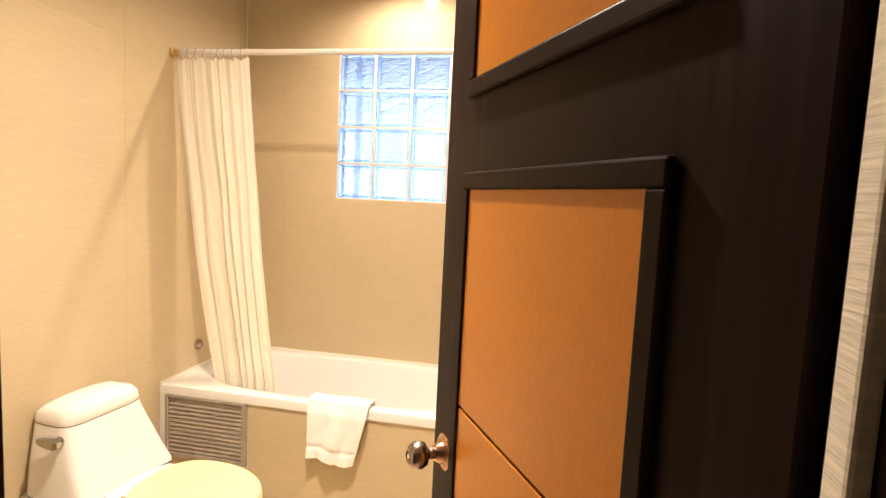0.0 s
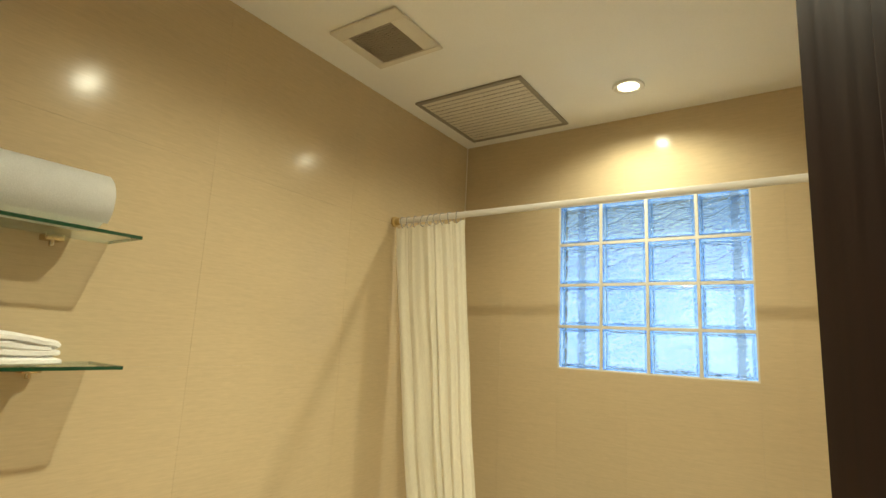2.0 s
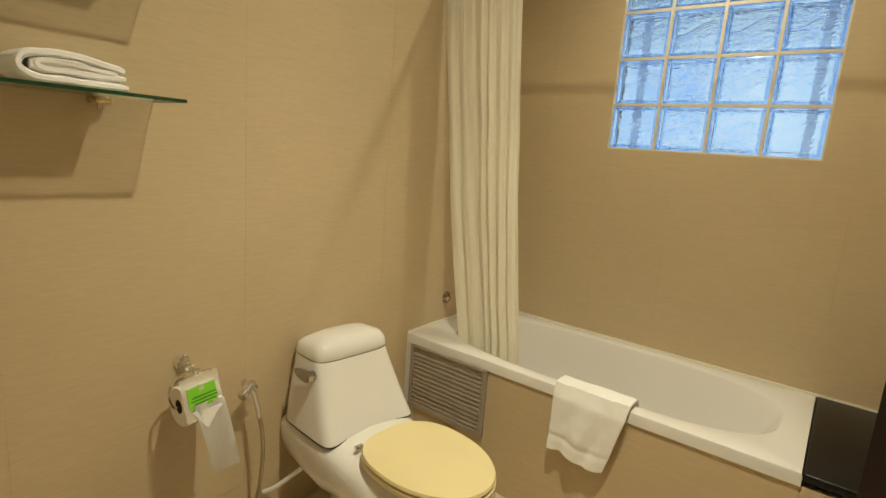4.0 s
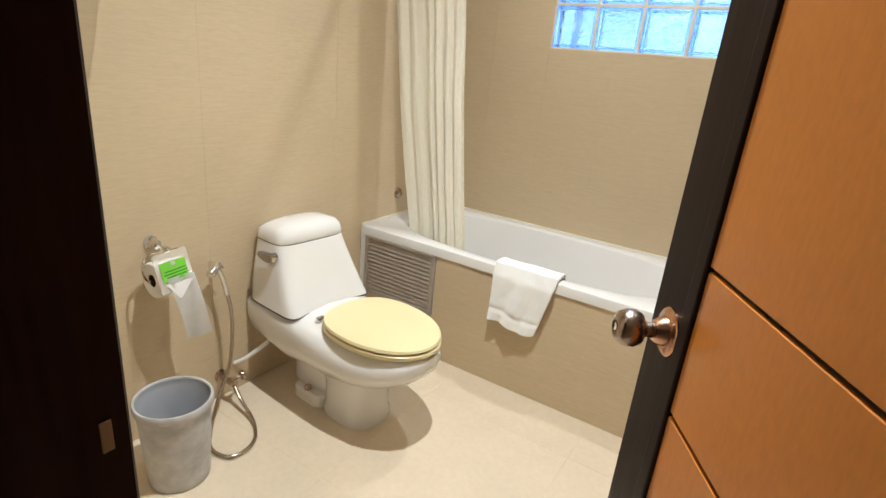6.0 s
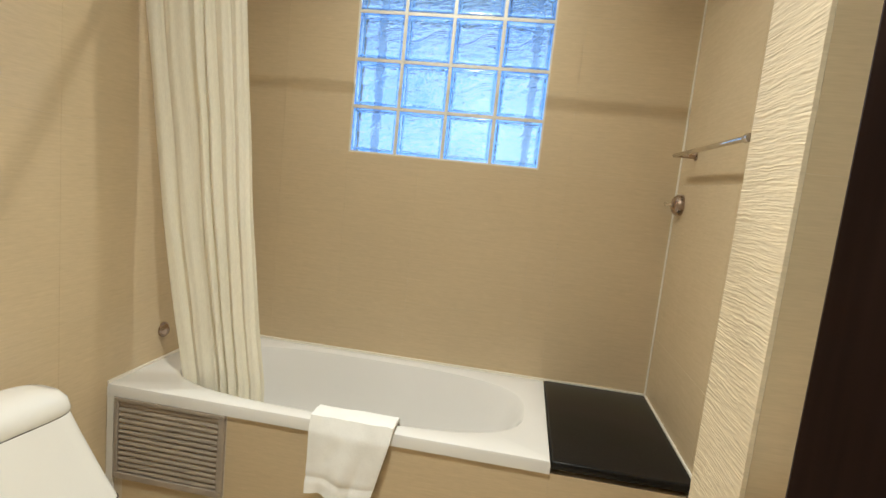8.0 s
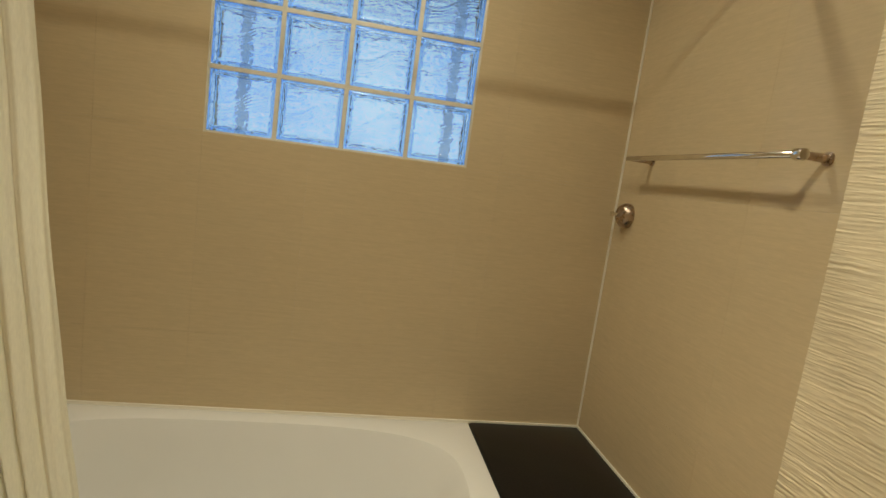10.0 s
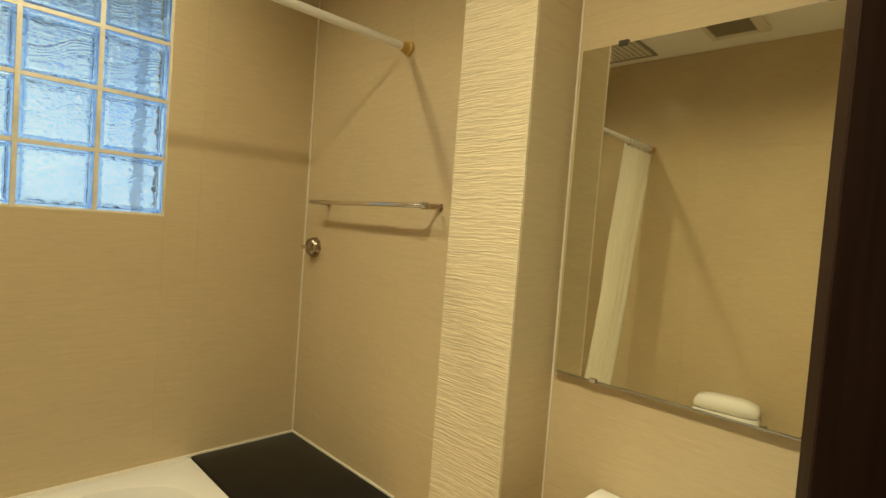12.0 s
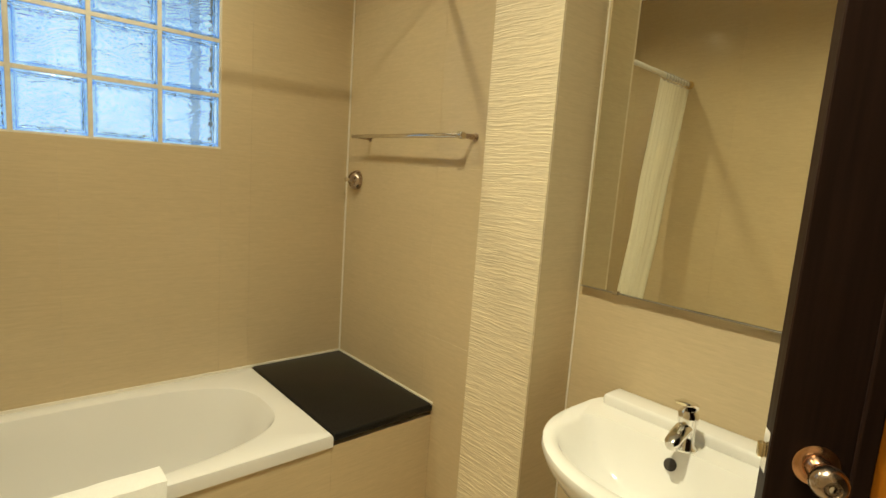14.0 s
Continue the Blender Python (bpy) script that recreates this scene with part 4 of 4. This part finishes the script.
# ---- glass shelves with towels ----
SD, SY0, SY1 = -1.383, 0.50, 1.088
for z in (1.632, 1.331):
    sh = empty("glass_shelf", (XL, 0.8, z), "clear glass wall shelf with a green edge", "glass shelf", "glass shelves on the wall")
    part("pane", boxbm(XL + 0.003, SD, SY0, SY1, z - 0.004, z + 0.004), SHELF_GLASS, sh)
    part("front_edge", boxbm(SD + 0.0004, SD + 0.0016, SY0, SY1, z - 0.004, z + 0.004), SHELF_EDGE, sh, "dark green glass edge")
    part("end_edge", boxbm(XL + 0.003, SD, SY1 + 0.0004, SY1 + 0.0014, z - 0.004, z + 0.004), SHELF_END, sh, "pale green glass edge")
    for y in (0.62, 0.962):
        c = part("clip", boxbm(XL + 0.001, XL + 0.040, y - 0.020, y + 0.020, z - 0.020, z - 0.0045, bevel=0.003), BRASS, sh, "small brass clip", smooth=True)
        part("screw", lathe([(0.006, 0), (0.006, 0.012), (0.004, 0.014)], (XL + 0.022, y, z - 0.019), (0, 0, -1), 12), BRASS, c, smooth=True)


def rolled_towel(y0, y1, xc, zc, r, seed):
    ob = empty("rolled_towel", (xc, (y0 + y1) / 2, zc - r), "white rolled terry towel on a glass shelf", "towel", "rolled towels")
    rings = []
    prof = [(0.25, 0), (0.72, 0.002), (0.92, 0.012), (1.0, 0.035)] + [(1.0, 0.035 + (y1 - y0 - 0.07) * i / 8) for i in range(1, 9)] + [(0.92, y1 - y0 - 0.012), (0.72, y1 - y0 - 0.002), (0.25, y1 - y0)]
    for q, h in prof:
        ring = []
        for i in range(40):
            a = 2 * math.pi * i / 40
            rr = r * q * (1 + 0.035 * noise.noise(Vector((math.cos(a) * 1.5, math.sin(a) * 1.5 + seed, h * 12))))
            ring.append(Vector((xc + rr * math.cos(a), y0 + h, max(zc + 0.93 * rr * math.sin(a), zc - r * 0.90))))
        rings.append(ring)
    part("roll", loft(rings), TERRY, ob, smooth=True)
    # outer flap lying along the roll
    rows = []
    for k in range(12):
        a = radians(110 - 14 * k)
        rows.append([Vector((xc + (r + 0.004) * math.cos(a), y0 + 0.006 + (y1 - y0 - 0.012) * j / 10, zc + 0.93 * (r + 0.004) * math.sin(a))) for j in range(11)])
    bm = loft(rows, False, False, closed=False)
    bmesh.ops.solidify(bm, geom=bm.faces[:], thickness=0.007)
    part("outer_flap", bm, TERRY, ob, smooth=True)


rolled_towel(0.795, 1.025, -1.462, 1.636 + 0.068, 0.073, 1.0)
rolled_towel(0.545, 0.775, -1.462, 1.636 + 0.066, 0.072, 5.0)
fo = empty("folded_towel", (-1.46, 0.86, 1.335), "white folded terry towel on the lower glass shelf", "towel")


def folded_sheet(path, th, x0, x1, seed, n=26):
    """A thick cloth that follows a folded line in y, z and runs along x with soft, uneven borders."""
    mid = smooth_path([(0, y, z) for y, z in path], 6)
    rings = []
    for k in range(n + 1):
        u = k / n
        x = x0 + (x1 - x0) * u
        soft = min(1.0, 0.45 + 9.0 * min(u, 1 - u))
        top, low = [], []
        for i, p in enumerate(mid):
            d = (mid[min(i + 1, len(mid) - 1)] - mid[max(i - 1, 0)]).normalized()
            nrm = Vector((0, -d.z, d.y))
            end = min(1.0, 0.72 + 0.14 * min(i, len(mid) - 1 - i))
            w = 0.0034 * noise.noise(Vector((x * 26, p.y * 30 + seed, p.z * 40)))
            q = Vector((x + 0.004 * noise.noise(Vector((p.y * 18, seed, p.z * 30))), p.y, p.z + w))
            top.append(q + nrm * th / 2 * soft * end)
            low.append(q - nrm * th / 2 * soft * end)
        rings.append(top + low[::-1])
    return loft(rings)


FZ0 = 1.3362
part("outer_fold", folded_sheet([(0.972, FZ0 + 0.0085), (0.900, FZ0 + 0.0085), (0.825, FZ0 + 0.0090), (0.792, FZ0 + 0.0160), (0.781, FZ0 + 0.0340), (0.796, FZ0 + 0.0520), (0.830, FZ0 + 0.0590), (0.890, FZ0 + 0.0560), (0.945, FZ0 + 0.0470), (0.966, FZ0 + 0.0390)], 0.0165, -1.546, -1.402, 1.0), TERRY, fo, smooth=True)
part("inner_fold", folded_sheet([(0.968, FZ0 + 0.0245), (0.900, FZ0 + 0.0255), (0.830, FZ0 + 0.0260), (0.812, FZ0 + 0.0340), (0.828, FZ0 + 0.0415), (0.890, FZ0 + 0.0400), (0.950, FZ0 + 0.0330)], 0.0160, -1.544, -1.404, 6.0), TERRY, fo, smooth=True)

part("middle_layer", folded_sheet([(0.802, FZ0 + 0.0330), (0.880, FZ0 + 0.0325), (0.955, FZ0 + 0.0290)], 0.0340, -1.540, -1.409, 9.0), TERRY, fo, smooth=True)

# ---- washbasin, tap, mirror ----
WC_Y = 1.197
wb = empty("washbasin", (0.1, WC_Y, 0.62), "white ceramic wall-hung washbasin", "washbasin")


def basin_ring(xb, xf, hw, z, n=56):
    """Straight along the wall, rounded to the room."""
    out = []
    xs = xb - 0.18 * (xb - xf) / 0.47
    for i in range(n):
        a = 2 * math.pi * i / n
        c, s = math.cos(a), math.sin(a)
        if c >= 0:
            x = xs + (xb - xs) * min(1, abs(c) ** 0.35)
            y = WC_Y + hw * math.copysign(abs(s) ** 0.35, s)
        else:
            x = xs - (xs - xf) * abs(c) ** (2 / 2.2)
            y = WC_Y + hw * math.copysign(abs(s) ** (2 / 2.2), s)
        out.append(Vector((x, y, z)))
    return out


XB = XM - 0.002
rings = [basin_ring(XB, 0.120, 0.106, 0.56), basin_ring(XB, 0.065, 0.201, 0.59), basin_ring(XB, -0.035, 0.270, 0.66), basin_ring(XB, -0.080, 0.297, 0.72), basin_ring(XB, -0.090, 0.303, 0.745), basin_ring(XB, -0.087, 0.302, 0.755), basin_ring(XB, -0.077, 0.296, 0.760),
         basin_ring(0.225, -0.047, 0.260, 0.758), basin_ring(0.22, -0.037, 0.250, 0.748), basin_ring(0.205, -0.015, 0.223, 0.70), basin_ring(0.185, 0.020, 0.180, 0.655), basin_ring(0.16, 0.065, 0.106, 0.63), basin_ring(0.13, 0.105, 0.032, 0.625)]
part("bowl", loft(rings), PORCELAIN, wb, smooth=True)
part("back_rim", boxbm(0.288, XB, WC_Y - 0.250, WC_Y + 0.268, 0.752, 0.785, bevel=0.008, seg=3), PORCELAIN, wb, smooth=True)
part("overflow_hole", lathe([(0.0, 0.0), (0.014, 0.0), (0.014, 0.002), (0.0, 0.003)], (0.210, WC_Y + 0.045, 0.722), (-0.93, 0, 0.36), 18), SEAM, wb, "dark overflow hole", smooth=True)
tp = empty("basin_tap", (0.232, WC_Y + 0.033, 0.76), "chrome single-lever basin tap", "tap")
ty = WC_Y + 0.033
part("body", lathe([(0.026, 0), (0.026, 0.004), (0.020, 0.010), (0.018, 0.05), (0.021, 0.066), (0.021, 0.080), (0.016, 0.088), (0.0, 0.09)], (0.238, ty, 0.7585), n=24), CHROME, tp, smooth=True)
rings = []
for x, z, hw, hh in [(0.240, 0.806, 0.016, 0.016), (0.215, 0.806, 0.018, 0.015), (0.190, 0.798, 0.017, 0.013), (0.172, 0.790, 0.016, 0.011), (0.164, 0.786, 0.010, 0.007)]:
    rings.append([Vector((x, ty + hw * math.cos(2 * math.pi * i / 16), z + hh * math.sin(2 * math.pi * i / 16))) for i in range(16)])
part("spout", loft(rings), CHROME, tp, smooth=True)
part("aerator", lathe([(0.010, 0), (0.011, 0.003), (0.011, 0.014), (0.009, 0.015)], (0.178, ty, 0.789), (0, 0, -1), 16), CHROME, tp, smooth=True)
rings = []
for x, z, hw, hh in [(0.262, 0.846, 0.012, 0.006), (0.245, 0.856, 0.018, 0.009), (0.222, 0.866, 0.019, 0.008), (0.202, 0.870, 0.018, 0.006), (0.194, 0.871, 0.012, 0.003)]:
    rings.append([Vector((x, ty + hw * math.cos(2 * math.pi * i / 16), z + hh * math.sin(2 * math.pi * i / 16))) for i in range(16)])
part("lever", loft(rings), CHROME, tp, smooth=True)

wb.location.z -= 0.016
tp.location.z -= 0.016

mi = empty("wall_mirror", (XM, 1.2, 1.42), "large frameless wall mirror over the washbasin", "mirror")
MY0, MY1, MZ0, MZ1 = 0.80, 1.606, 1.021, 1.826
bm = boxbm(-0.004, 0.0, MY0, MY1, 0, MZ1 - MZ0)
bm.transform(Matrix.Translation((0, -MY1, 0)))
bm.transform(pose(XM - 0.0115, MY1, MZ0, 0, 0.28, 0.7))
part("glass", bm, MIRROR, mi)
part("back_plate", boxbm(XM - 0.0030, XM - 0.0005, MY0 - 0.002, MY1 + 0.002, MZ0 - 0.003, MZ1 + 0.002), MIRROR_EDGE, mi, "dark mirror edge")
part("bottom_channel", boxbm(XM - 0.0165, XM - 0.0006, MY0, MY1 + 0.003, MZ0 - 0.0035, MZ0 - 0.0015), VENT_FRAME, mi, "thin metal channel")
for y in (1.50,):
    part("bottom_clip", boxbm(XM - 0.0195, XM - 0.001, y - 0.009, y + 0.009, MZ0 - 0.006, MZ0 + 0.004, bevel=0.001, seg=1), CHROME, mi, "small clip")
    part("top_clip", boxbm(XM - 0.012, XM - 0.001, y - 0.012, y + 0.012, MZ1 - 0.006, MZ1 + 0.008, bevel=0.001, seg=1), MIRROR_EDGE, mi, "small dark clip")

# ---- door, standing open ----
door = empty("door_1", (HX, HY, 0), "open dark wooden door with framed orange veneer panels", "door", kind="structure")
door.rotation_euler = (0, 0, math.atan2(0.866, -0.5))
DW, DT, DH = 0.62, 0.036, 2.05


def dpart(name, bm, mat, label="", smooth=False, parent=None):
    ob = new(name, mesh_of(name, bm, mat, smooth))
    ob.parent = parent or door
    return tagged(ob, label)


# along x: from the hinge to the free edge; the room-facing outer side is at +y
def s2x(s):
    return DW - s


dpart("leaf", boxbm(0, DW, -DT, 0, ZF + 0.012, DH, bevel=0.002, seg=1), DARK_WOOD)


def panel(z0, z1, grooves):
    a, b = s2x(0.487), s2x(0.118)
    zs = [z0 + 0.022] + grooves + [z1 - 0.022]
    for c, d in zip(zs, zs[1:]):
        dpart("veneer_board", boxbm(a, b, 0.0005, 0.006, c + 0.0022, d - 0.0022, bevel=0.0012, seg=1), ORANGE_WOOD, "orange veneered board")
    dpart("groove_back", boxbm(a, b, 0.0002, 0.0016, z0 + 0.02, z1 - 0.02), SEAM)
    w = 0.024
    bm = bmesh.new()
    box(bm, a - w, b + 0.024, 0.0003, 0.010, z1 - w, z1, 0.003, 2)
    box(bm, a - w, b + 0.024, 0.0003, 0.010, z0, z0 + w, 0.003, 2)
    box(bm, a - w, a, 0.0003, 0.0097, z0 + w, z1 - w, 0.003, 2)
    box(bm, b, b + 0.024, 0.0003, 0.0097, z0 + w, z1 - w, 0.003, 2)
    dpart("panel_moulding", bm, DARK_WOOD, "dark raised moulding")


panel(0.16, 1.392, [0.365, 0.535, 0.705, 0.875, 1.045])
panel(1.500, 1.93, [])
KX, KZ = s2x(0.056), 0.943
kn = dpart("door_knob", lathe([(0.0095, 0.014), (0.0090, 0.028), (0.0125, 0.031), (0.0185, 0.034), (0.0222, 0.042), (0.0222, 0.050), (0.0190, 0.058), (0.0135, 0.0625), (0.0105, 0.0630), (0.0085, 0.0600), (0.0, 0.0600)], (KX, 0, KZ), (0, 1, 0), 36), STEEL, "round tarnished steel door knob", True)
dpart("rose", lathe([(0.0290, 0.0005), (0.0290, 0.003), (0.0262, 0.0052), (0.0180, 0.0062), (0.0165, 0.0120), (0.0125, 0.0185), (0.0, 0.0190)], (KX, 0, KZ), (0, 1, 0), 36), COPPER, "coppery worn rose plate", True, kn)
dpart("key_button", lathe([(0.0045, 0.0595), (0.0045, 0.0625), (0.0, 0.063)], (KX, 0, KZ), (0, 1, 0), 16), CHROME, "", True, kn)
dpart("latch_plate", boxbm(DW - 0.0005, DW + 0.0012, -DT / 2 - 0.012, -DT / 2 + 0.012, KZ - 0.03, KZ + 0.03), CHROME, "steel latch plate")
dpart("latch_bolt", boxbm(DW + 0.001, DW + 0.011, -DT / 2 - 0.006, -DT / 2 + 0.006, KZ - 0.011, KZ + 0.011, bevel=0.003), BRASS, "worn latch bolt", True)
for z in (0.25, 1.05, 1.80):
    dpart("hinge", lathe([(0.006, 0), (0.0065, 0.002), (0.0065, 0.088), (0.006, 0.09)], (-0.006, -DT, z), (0, 0, 1), 12), STEEL, "steel hinge", True)
